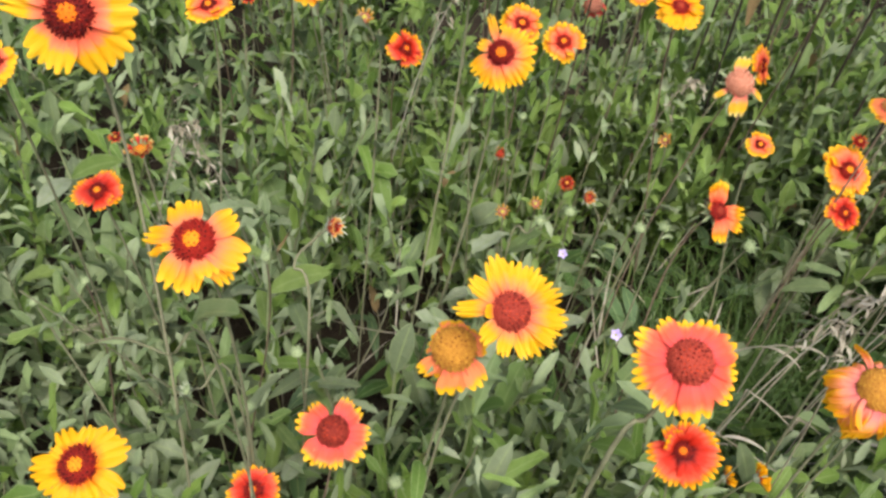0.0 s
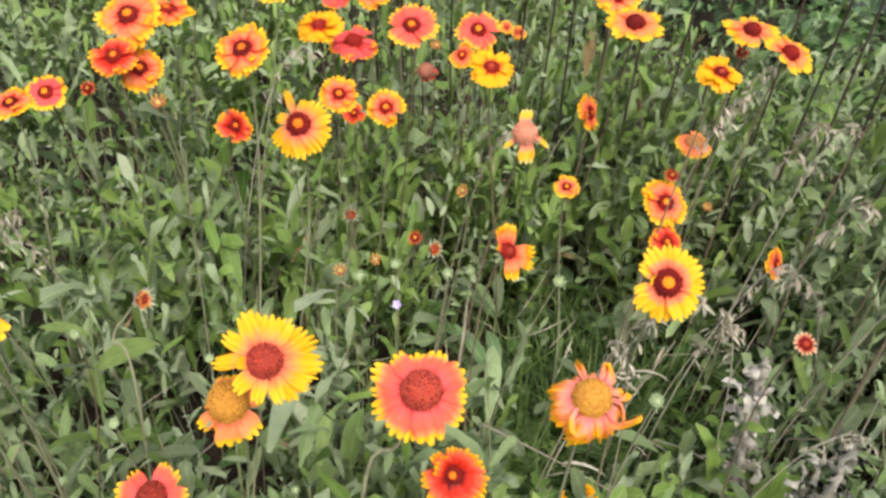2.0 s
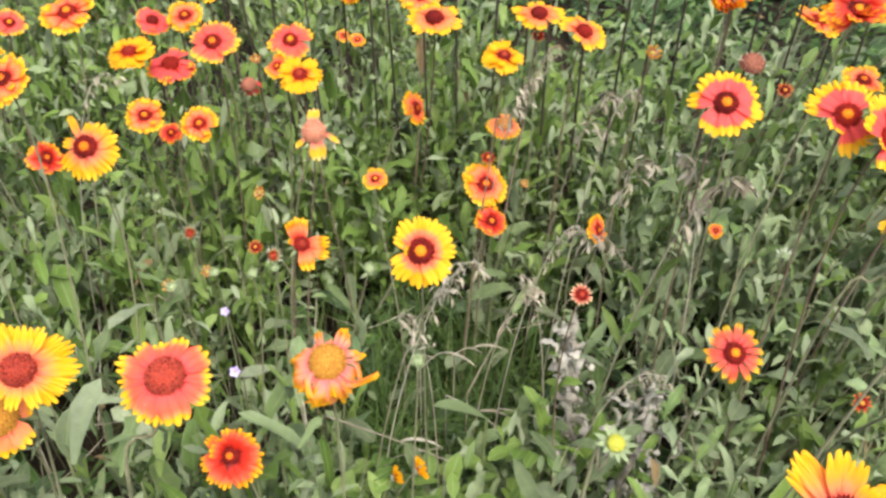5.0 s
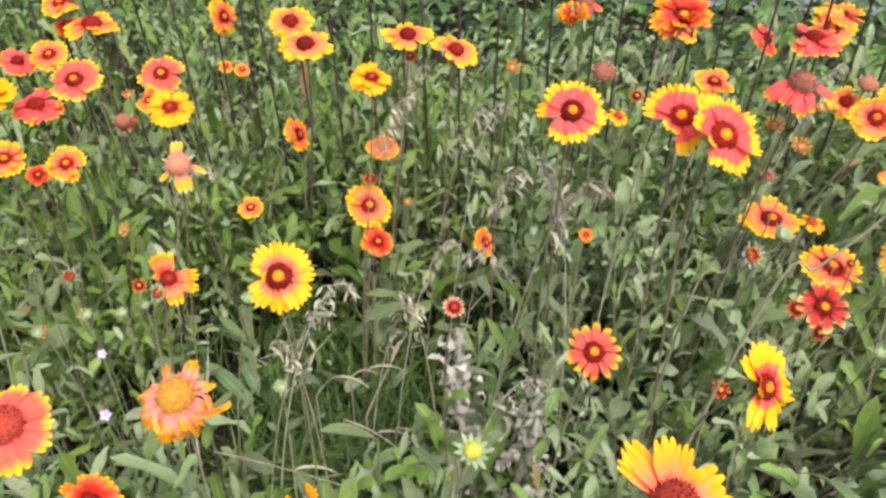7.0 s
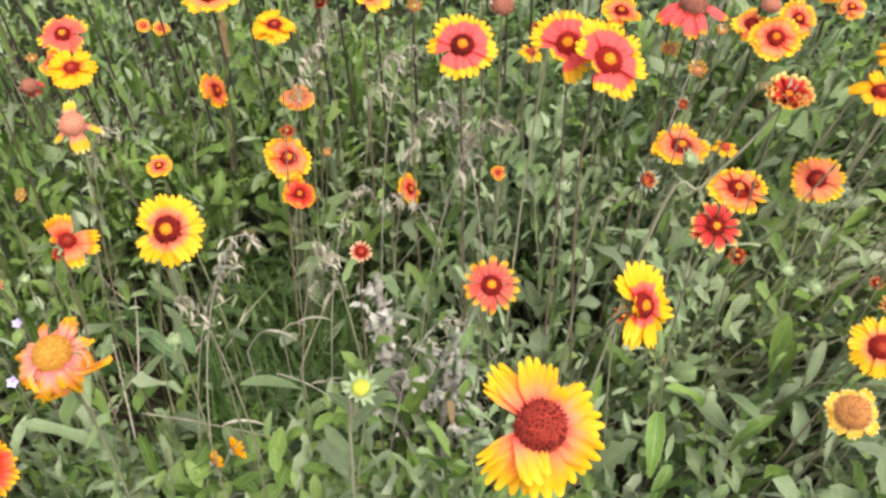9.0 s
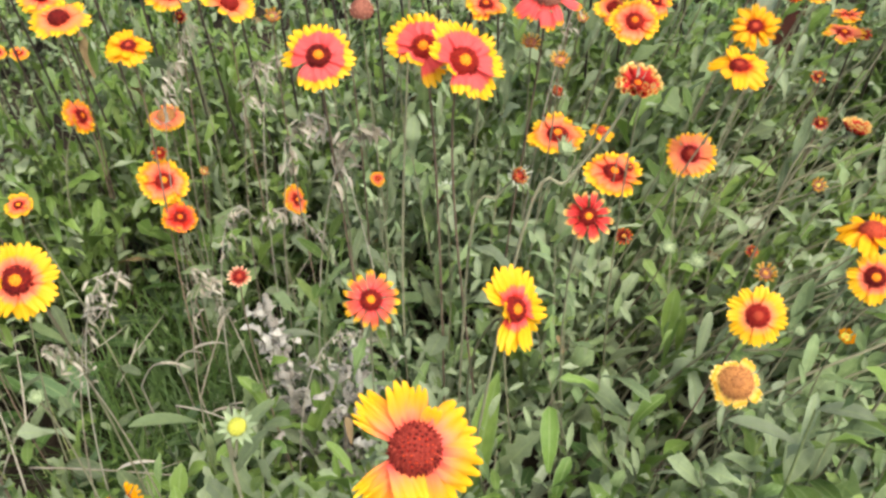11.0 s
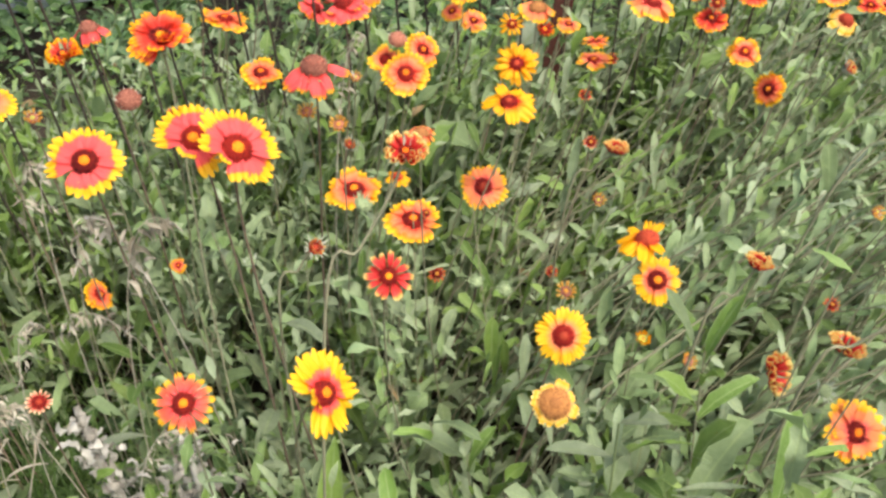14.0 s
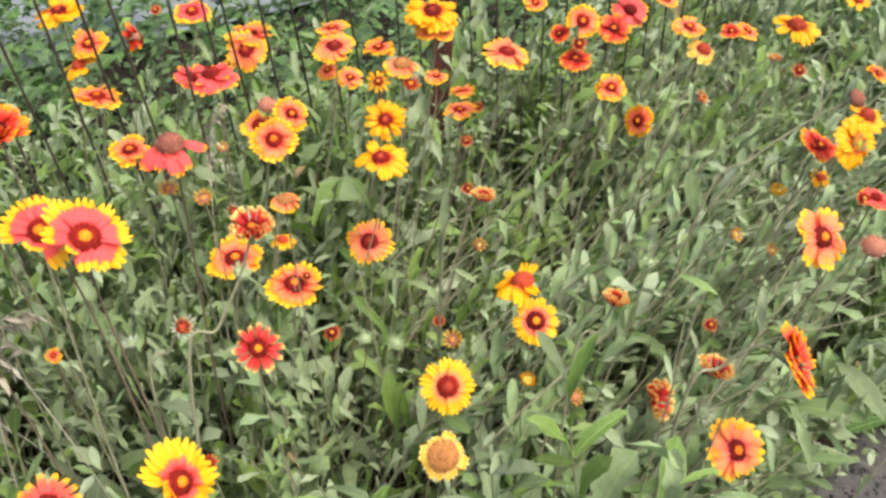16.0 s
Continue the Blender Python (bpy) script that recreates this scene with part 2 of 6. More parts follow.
# ---- mesh helpers ----
def mesh_of(name, verts, faces, uvs=None, material=None):
    """A smooth mesh from arrays of corners and of quads or triangles; uvs are given corner by corner of the vertices."""
    me = bpy.data.meshes.new(name)
    verts, faces = np.asarray(verts, dtype=np.float32), np.asarray(faces, dtype=np.int32)
    k = faces.shape[1]
    me.vertices.add(len(verts))
    me.vertices.foreach_set("co", verts.ravel())
    me.loops.add(faces.size)
    me.loops.foreach_set("vertex_index", faces.ravel())
    me.polygons.add(len(faces))
    me.polygons.foreach_set("loop_start", np.arange(0, faces.size, k, dtype=np.int32))
    if uvs is not None:
        layer = me.uv_layers.new(name="UVMap")
        layer.data.foreach_set("uv", np.asarray(uvs, dtype=np.float32)[faces.ravel()].ravel())
    me.update(calc_edges=True)
    me.shade_smooth()
    if material:
        me.materials.append(material)
    return me


def joined(pieces):
    """Joins (verts, faces) pieces into one pair."""
    vs, fs, n = [], [], 0
    for v, f in pieces:
        v = np.asarray(v, float)
        vs.append(v)
        fs.append(np.asarray(f, int) + n)
        n += len(v)
    return np.concatenate(vs), np.concatenate(fs)


def under(parent, name, me, m, label=""):
    """Hangs a mesh under a thing or a part, at the pose m in the parent's own space."""
    ob = new(name, me)
    ob.parent = parent
    ob.matrix_basis = m
    if label:
        ob["label"] = label
    return ob


def tube(points, radii, sides=6):
    """A tapered round tube along a line of points, as quads."""
    p = np.asarray(points, float)
    r = np.broadcast_to(np.asarray(radii, float), len(p))
    d = np.gradient(p, axis=0)
    d /= np.linalg.norm(d, axis=1)[:, None] + 1e-9
    ref = np.where(np.abs(d[:, :1]) < 0.8, [[1.0, 0, 0]], [[0, 1.0, 0]])
    a = np.cross(d, ref)
    a /= np.linalg.norm(a, axis=1)[:, None]
    b = np.cross(d, a)
    th = np.arange(sides) * 2 * math.pi / sides
    ring = p[:, None] + r[:, None, None] * (a[:, None] * np.cos(th)[None, :, None] + b[:, None] * np.sin(th)[None, :, None])
    i = np.arange(len(p) - 1)[:, None] * sides
    j = np.arange(sides)[None]
    k = (j + 1) % sides
    faces = np.stack([i + j, i + k, i + sides + k, i + sides + j], -1).reshape(-1, 4)
    return ring.reshape(-1, 3), faces


def bezier(a, b, c, d, n=12):
    s = np.linspace(0, 1, n)[:, None]
    a, b, c, d = (np.asarray(v, float) for v in (a, b, c, d))
    return (1 - s) ** 3 * a + 3 * s * (1 - s) ** 2 * b + 3 * s * s * (1 - s) * c + s ** 3 * d


def blades(base, az, el, length, width, curl, fold=0.25, rows=5, shape=0.8, twist=0.0, blunt=0.75, lobes=0.0, widest=0.0, wave=0.0):
    """Many curved blades at once: verts, quads and uvs. el and curl in radians; shape below 1 puts the widest place nearer the base;
    widest: the share of its length at which a blunt, spoon-like leaf is broadest; wave: how far its margins ripple."""
    n = len(base)
    arr = lambda v: np.broadcast_to(np.asarray(v, float), n)
    az, el, length, width, curl, twist = map(arr, (az, el, length, width, curl, twist))
    s = np.linspace(0, 1, rows + 1)
    if widest and not lobes:
        s = 1 - (1 - s) ** 1.45             # more rows where the tip rounds off
    ang = el[:, None] - curl[:, None] * s[None]
    step = length[:, None] * np.diff(s)[None]
    hor = np.concatenate([np.zeros((n, 1)), np.cumsum(np.cos(ang[:, :-1]) * step, 1)], 1)
    ver = np.concatenate([np.zeros((n, 1)), np.cumsum(np.sin(ang[:, :-1]) * step, 1)], 1)
    prof = np.maximum(np.sin(math.pi * np.clip(s, 0, 1) ** shape), 0.0) ** blunt * 0.93 + 0.07 * (1 - s)
    if widest:
        rise = 0.20 + 0.80 * np.sin(np.clip(s / widest, 0, 1) * math.pi / 2) ** 1.4
        prof = rise * np.sqrt(np.clip(1 - (np.clip(s - widest, 0, 1) / (1 - widest)) ** 2, 0.002, 1))
    prof = prof * np.where(np.arange(rows + 1) % 2 == 1, 1.0 - lobes, 1.0)
    ripple = wave * np.random.RandomState(n % 9973).uniform(0.4, 1.4, (n, 1)) if wave else 0.0
    phase = np.random.RandomState(n % 7919).uniform(0, 6.28, (n, 1)) if wave else 0.0
    w = 0.5 * width[:, None] * prof[None]
    ca, sa = np.cos(az)[:, None], np.sin(az)[:, None]
    ct, st = np.cos(twist)[:, None], np.sin(twist)[:, None]
    out = np.empty((n, rows + 1, 3, 3))
    nx, nz = -np.sin(ang), np.cos(ang)
    for k, side in enumerate((-1.0, 0.0, 1.0)):
        lat = side * w * ct
        lift = abs(side) * fold * w + side * w * st + ripple * abs(side) * w * np.sin(9.0 * s[None] + phase + 2.0 * side)
        h = hor + nx * lift
        out[:, :, k, 0] = base[:, None, 0] + h * ca - lat * sa
        out[:, :, k, 1] = base[:, None, 1] + h * sa + lat * ca
        out[:, :, k, 2] = base[:, None, 2] + ver + nz * lift
    per = (rows + 1) * 3
    f = np.array([[3 * i + k, 3 * i + k + 1, 3 * i + k + 4, 3 * i + k + 3] for i in range(rows) for k in range(2)])
    faces = (f[None] + np.arange(n)[:, None, None] * per).reshape(-1, 4)
    uv = np.array([[k / 2, si] for si in s for k in range(3)])
    return out.reshape(-1, 3), faces, np.tile(uv, (n, 1))


# ---- ground, pavement ----
def ground_height(x, y):
    return 0.012 * np.sin(5.1 * x + 1.3 * y) + 0.012 * np.sin(4.3 * y - 2.2 * x)


def sheet(name, xs, ys, height, material):
    gx, gy = np.meshgrid(xs, ys)
    v = np.stack([gx, gy, height(gx, gy)], -1).reshape(-1, 3)
    w = len(xs)
    i = np.arange(len(ys) - 1)[:, None] * w + np.arange(w - 1)[None]
    f = np.stack([i, i + 1, i + w + 1, i + w], -1).reshape(-1, 4)
    return new(name, mesh_of(name, v, f, None, material))


span = np.concatenate([[-3000, -300, -30, -8], np.linspace(-3, 4, 71), [9, 30, 300, 3000]])
far_flat = lambda x, y: np.where((np.hypot(x, y) < 6) & (y > -0.1), ground_height(x, y), -0.01)
tagged(sheet("ground", span, span, far_flat, SOIL), "brown garden soil under the flower bed", "ground", kind="structure")


# ---- the blanket flowers ----
def petal_mesh(name, material, seed, width=0.5, teeth=0.15, keel=0.12, droop=0.1, narrow=0.4, crumple=0.0):
    """One petal of length 1 along x: narrower at its base, broad and with three rounded lobes at its tip."""
    rnd = random.Random(seed)
    us = [i / 6 - 1 for i in range(13)]
    lobe = [rnd.uniform(-0.09, 0.02), rnd.uniform(-0.02, 0.05), rnd.uniform(-0.09, 0.02)]
    ends = [1 - teeth * (1 - abs(math.cos(1.5 * math.pi * u)) ** 0.55) - 0.05 * u * u + lobe[min(2, int((u + 1) * 1.5))] for u in us]
    bend, side, wave = rnd.uniform(-0.07, 0.16), rnd.uniform(-0.10, 0.10), rnd.uniform(0, 6)
    rows = 6
    verts, uvs = [], []
    for r in range(rows + 1):
        v = r / rows
        half = 0.5 * width * (narrow + (1 - narrow) * math.sin(min(1, v / 0.8) * math.pi / 2)) * (1 - 0.08 * max(0, v - 0.8) / 0.2)
        for u, e in zip(us, ends):
            x = v * (e if v > 0.6 else e + (1 - e) * (0.6 - v) / 0.6)
            z = keel * width * u * u * (1 - 0.6 * v) - (droop + bend) * v * v + 0.014 * math.cos(3 * math.pi * u) * v + 0.045 * v * v * math.sin(2.5 * u + wave)
            z -= 0.06 * max(0.0, v - 0.75) * (1 + math.sin(7 * u + 2 * wave))
            if crumple:
                z += crumple * (0.12 * v * math.sin(5 * u + wave) + 0.07 * v * math.sin(8 * v + 3 * u + wave) - 0.55 * v ** 3)
                x -= crumple * (0.22 * v ** 3 + 0.05 * v * math.cos(6 * u + wave))
            verts.append((x, u * half + side * v * v, z))
            uvs.append(((u + 1) / 2, x))
    w = len(us)
    faces = [(r * w + i, r * w + i + 1, (r + 1) * w + i + 1, (r + 1) * w + i) for r in range(rows) for i in range(w - 1)]
    return mesh_of(name, verts, faces, uvs, material)


def tube_petal_mesh(name, material, seed):
    """A young petal, rolled into a funnel that opens at its tip."""
    rnd = random.Random(seed)
    verts, uvs, sides, rows = [], [], 8, 5
    for r in range(rows + 1):
        v = r / rows
        rad = 0.10 + 0.13 * v + 0.02 * rnd.random()
        for i in range(sides):
            a = 2 * math.pi * i / sides
            verts.append((v * (1 + 0.06 * math.cos(3 * a)), rad * math.cos(a), rad * math.sin(a) + 0.12 * v * v))
            uvs.append((i / sides, v))
    faces = [(r * sides + i, r * sides + (i + 1) % sides, (r + 1) * sides + (i + 1) % sides, (r + 1) * sides + i) for r in range(rows) for i in range(sides)]
    return mesh_of(name, verts, faces, uvs, material)


def dome_mesh(name, material, height, spikes, seed, spike=0.16):
    """A flower disc of radius 1: a dome set with rows of pointed florets."""
    rnd = random.Random(seed)
    pieces = []
    rings, sides = 6, 20
    v = [(math.sin(r / rings * math.pi / 2) * math.cos(2 * math.pi * i / sides), math.sin(r / rings * math.pi / 2) * math.sin(2 * math.pi * i / sides),
          height * math.cos(r / rings * math.pi / 2)) for r in range(rings + 1) for i in range(sides)]
    f = [(r * sides + i, r * sides + (i + 1) % sides, (r + 1) * sides + (i + 1) % sides, (r + 1) * sides + i) for r in range(rings) for i in range(sides)]
    pieces.append((v, f))
    for k in range(spikes):
        phi = math.acos(1 - (k + 0.5) / spikes)
        th = k * 2.39996
        p = Vector((math.sin(phi) * math.cos(th), math.sin(phi) * math.sin(th), height * math.cos(phi)))
        n = Vector((p.x, p.y, p.z / max(height, 0.2) ** 2 + 0.2)).normalized()
        a = n.orthogonal().normalized() * 0.078
        b = n.cross(a)
        tip = p + n * spike * rnd.uniform(0.6, 1.2)
        q = [p + a - n * 0.03, p + b - n * 0.03, p - a - n * 0.03, p - b - n * 0.03] + [tip + a * 0.35, tip + b * 0.35, tip - a * 0.35, tip - b * 0.35]
        pieces.append(([tuple(c) for c in q], [(i, (i + 1) % 4, 4 + (i + 1) % 4, 4 + i) for i in range(4)] + [(4, 5, 6, 7)]))
    return mesh_of(name, *joined(pieces), None, material)


def calyx_mesh(name, material, count, up, seed, wide=0.26):
    """A ring of pointed sepals of length about 1 round the head's underside."""
    rnd = np.random.RandomState(seed)
    az = np.arange(count) * 2 * math.pi / count + rnd.uniform(-0.15, 0.15, count)
    base = np.stack([0.12 * np.cos(az), 0.12 * np.sin(az), -0.18 * np.ones(count)], -1)
    el = np.radians(up) + rnd.uniform(-0.25, 0.25, count)
    v, f, uv = blades(base, az, el, rnd.uniform(0.8, 1.1, count), wide, rnd.uniform(-0.7, 0.6, count), 0.3, 4, 0.55)
    c, g = tube([(0, 0, -0.32), (0, 0, -0.22), (0, 0, -0.08)], [0.1, 0.3, 0.36], 8)
    return mesh_of(name, *joined([(v, f), (c, g)]), None, material)


PETAL_SETS = {}
for key, mat in PETALS.items():
    broad = [petal_mesh("petal", mat, i, 0.60 + 0.07 * (i % 4), 0.18 + 0.03 * (i % 3), droop=0.02 + 0.06 * (i % 4), narrow=0.62) for i in range(8)]
    slim = [petal_mesh("petal", mat, 20 + i, 0.40, 0.20, 0.25, 0.02 + 0.05 * i, 0.4) for i in range(4)]
    rolled = [tube_petal_mesh("petal", mat, i) for i in range(3)]
    curled = [petal_mesh("petal", mat, 40 + i, 0.5, 0.12, 0.75, 0.35 + 0.25 * i, 0.5) for i in range(3)]
    crumpled = [petal_mesh("petal", mat, 60 + i, 0.66, 0.08, -0.10, 0.08 * (i % 3), 0.55, 0.8 + 0.25 * (i % 3)) for i in range(6)]
    PETAL_SETS[key] = {"broad": broad, "slim": slim, "rolled": rolled, "curled": curled, "crumpled": crumpled}
DOMES = {}
for key, mat in DISC.items():
    DOMES[key] = {"flat": dome_mesh("disc", mat, 0.5, 130, 1, 0.15), "high": dome_mesh("disc", mat, 0.85, 150, 2, 0.1), "downy": dome_mesh("disc", mat, 0.85, 190, 4, 0.05), "core": dome_mesh("disc_centre", mat, 0.55, 36, 3, 0.18)}
CALYX = {"wheel": calyx_mesh("calyx", SEPAL, 12, 16, 8, 0.34), "star": calyx_mesh("calyx", SEPAL, 22, 44, 6, 0.22), "open": calyx_mesh("calyx", SEPAL, 12, -5, 1), "cup": calyx_mesh("calyx", SEPAL, 14, 45, 2), "pale": calyx_mesh("calyx", SEPALW, 16, 40, 3, 0.18), "bud": calyx_mesh("calyx", SEPAL, 18, 48, 4, 0.3)}

# petals: colour, form, count, share of the radius, rise in degrees; disc: colour, form, radius share, centre colour; second ring of petals; calyx
FORMS = {
    "Y": ("yellow", "broad", 9, 4, "maroon", "flat", 0.39, "orange", 0, "open"),
    "Ya": ("peach", "broad", 9, 6, "maroon", "flat", 0.37, "orange", 0, "open"),
    "Rn": ("red", "broad", 9, 8, "maroon", "flat", 0.27, "orange", 7, "open"),
    "Rq": ("coral", "slim", 15, 6, "maroon", "flat", 0.36, "orange", 0, "open"),
    "Rc": ("coral", "broad", 10, 4, "maroon", "flat", 0.32, "orange", 0, "open"),
    "Hd": ("red", "rolled", 17, 18, "maroon", "flat", 0.36, "orange", 8, "cup"),
    "Bg": ("faded", "rolled", 0, 50, "lime", "flat", 0.40, "lime", 0, "wheel"),
    "Ho": ("gold", "rolled", 13, 34, "maroon", "flat", 0.42, "brick", 5, "pale"),
    "Y2": ("gold", "broad", 8, 8, "maroon", "flat", 0.36, "orange", 0, "open"),
    "Yb": ("peach", "broad", 9, 6, "russet", "high", 0.37, "ember", 0, "open"),
    "Yd": ("ringed", "broad", 9, 12, "maroon", "flat", 0.30, "orange", 0, "open"),
    "Yf": ("lemon", "broad", 9, 2, "maroon", "flat", 0.38, "brick", 0, "open"),
    "Yc": ("gold", "broad", 8, -6, "brick", "high", 0.36, "brick", 0, "open"),
    "Yk": ("gold", "broad", 9, -8, "olive", "flat", 0.30, "lime", 6, "cup"),
    "Yk2": ("faded", "broad", 8, -25, "brick", "high", 0.4, "brick", 0, "open"),
    "Yr": ("gold", "slim", 11, 6, "maroon", "flat", 0.36, "olive", 0, "open"),
    "P": ("pink", "broad", 9, 4, "maroon", "flat", 0.34, "orange", 0, "open"),
    "Pc": ("coral", "broad", 9, 0, "russet", "high", 0.40, "ember", 0, "open"),
    "Ys": ("lemon", "broad", 11, 2, "russet", "high", 0.345, "ember", 0, "open"),
    "Pp": ("apricot", "broad", 9, 0, "maroon", "flat", 0.34, "brick", 0, "open"),
    "Pk": ("rose", "broad", 9, -4, "maroon", "high", 0.34, "brick", 4, "open"),
    "R": ("red", "broad", 9, 6, "maroon", "flat", 0.32, "orange", 4, "open"),
    "Rp": ("orange", "broad", 9, 6, "maroon", "flat", 0.34, "orange", 0, "open"),
    "Rt": ("tube", "slim", 14, 6, "maroon", "flat", 0.34, "orange", 0, "open"),
    "Rd": ("red", "broad", 12, 2, "maroon", "flat", 0.30, "orange", 14, "open"),
    "Rs": ("red", "broad", 11, 18, "maroon", "flat", 0.28, "orange", 10, "cup"),
    "Rb": ("red", "curled", 11, -10, "brown", "flat", 0.3, "brown", 0, "cup"),
    "O": ("orange", "broad", 9, 5, "maroon", "flat", 0.33, "orange", 3, "open"),
    "Oy": ("apricot", "broad", 9, 4, "maroon", "flat", 0.33, "orange", 4, "open"),
    "Os": ("orange", "broad", 8, 20, "maroon", "flat", 0.3, "brick", 5, "open"),
    "D": ("rimmed", "broad", 9, -2, "maroon", "high", 0.34, "maroon", 3, "open"),
    "St": ("blush", "slim", 15, 12, "maroon", "flat", 0.52, "brick", 0, "open"),
    "Dy": ("gold", "broad", 9, -2, "maroon", "flat", 0.32, "brick", 6, "open"),
    "Dr": ("gold", "slim", 16, 8, "maroon", "flat", 0.32, "brick", 10, "open"),
    "H": ("tube", "rolled", 14, 40, "olive", "flat", 0.46, "orange", 0, "cup"),
    "Ht": ("tube", "rolled", 15, 26, "maroon", "flat", 0.36, "orange", 8, "pale"),
    "Hh": ("tube", "rolled", 20, 52, "maroon", "flat", 0.46, "brick", 14, "pale"),
    "Hf": ("tube", "rolled", 16, 30, "maroon", "flat", 0.36, "maroon", 8, "cup"),
    "Hs": ("tube", "rolled", 16, 30, "brick", "flat", 0.34, "olive", 8, "cup"),
    "Hb": ("tube", "rolled", 12, 62, "brick", "flat", 0.45, "brick", 8, "pale"),
    "S": ("red", "slim", 12, 14, "maroon", "flat", 0.56, "olive", 0, "open"),
    "Sr": ("red", "rolled", 12, 35, "maroon", "flat", 0.5, "orange", 0, "open"),
    "Sd": ("faded", "rolled", 9, 58, "brown", "flat", 0.5, "lime", 0, "pale"),
    "Sy": ("faded", "rolled", 11, 46, "brown", "flat", 0.5, "olive", 0, "cup"),
    "B": ("faded", "rolled", 0, 50, "bud", "flat", 0.50, "bud", 0, "star"),
    "By": ("gold", "rolled", 10, 62, "lime", "flat", 0.5, "olive", 0, "cup"),
    "Bw": ("faded", "rolled", 0, 50, "bud", "flat", 0.4, "bud", 0, "pale"),
    "C": ("rose", "broad", 7, -56, "brown", "high", 0.5, "brown", 0, "open"),
    "Ci": ("rosegold", "broad", 5, -22, "peach", "high", 0.62, "peach", 0, "open"),
    "C2": ("rose", "curled", 0, -40, "brown", "high", 0.85, "brown", 0, "pale"),
    "Cp": ("rose", "broad", 7, -22, "brown", "high", 0.40, "brick", 0, "open"),
    "W": ("faded", "broad", 8, 2, "tan", "flat", 0.6, "tan", 4, "open"),
    "Wm": ("wilt", "broad", 16, -30, "ochre", "downy", 0.46, "ochre", 0, "open"),
    "Wc": ("apricot", "broad", 9, -20, "tan", "flat", 0.46, "tan", 0, "open"),
    "Wp": ("apricot", "broad", 9, -20, "ochre", "high", 0.46, "olive", 0, "open"),
}
SAY = {
    "Y": ("yellow blanket flower with a salmon ring and maroon disc", "flower"), "P": ("coral pink blanket flower with yellow toothed petal tips", "flower"),
    "R": ("deep red blanket flower with thin yellow petal edges", "flower"), "O": ("orange blanket flower with yellow petal tips, dark disc", "flower"),
    "D": ("ruffled golden orange blanket flower with a dark disc", "flower"), "H": ("half open blanket flower with rolled red and yellow petals", "flower"),
    "S": ("small young blanket flower just opening on its stem", "flower"), "B": ("closed pale green blanket flower bud on a thin stem", "flower bud"),
    "C": ("spent blanket flower, brown cone with few drooping petals", "flower"), "W": ("wilting blanket flower with a tan dome and faded petals", "flower"),
}
HEADS = []
STEM_LEAVES = []
for k in range(6):
    v, f, uv = blades(np.zeros((1, 3)), 0.0, 0.15, 1.0, 0.20 + 0.03 * k, 0.2 + 0.16 * k, 0.35, 7, widest=0.55 + 0.04 * (k % 3), wave=0.35, lobes=0.3 if k == 4 else 0.0)
    STEM_LEAVES.append(mesh_of("leaf", v, f, uv, LEAF))


def curve_through(points, each=6):
    """A smooth line through the points given (Catmull-Rom)."""
    p = np.asarray(points, float)
    p = np.concatenate([[2 * p[0] - p[1]], p, [2 * p[-1] - p[-2]]])
    s = (np.arange(each) / each)[:, None]
    out = [0.5 * (2 * b + (c - a) * s + (2 * a - 5 * b + 4 * c - d) * s ** 2 + (3 * b - a - 3 * c + d) * s ** 3) for a, b, c, d in zip(p, p[1:], p[2:], p[3:])]
    return np.concatenate(out + [p[-2:-1]])


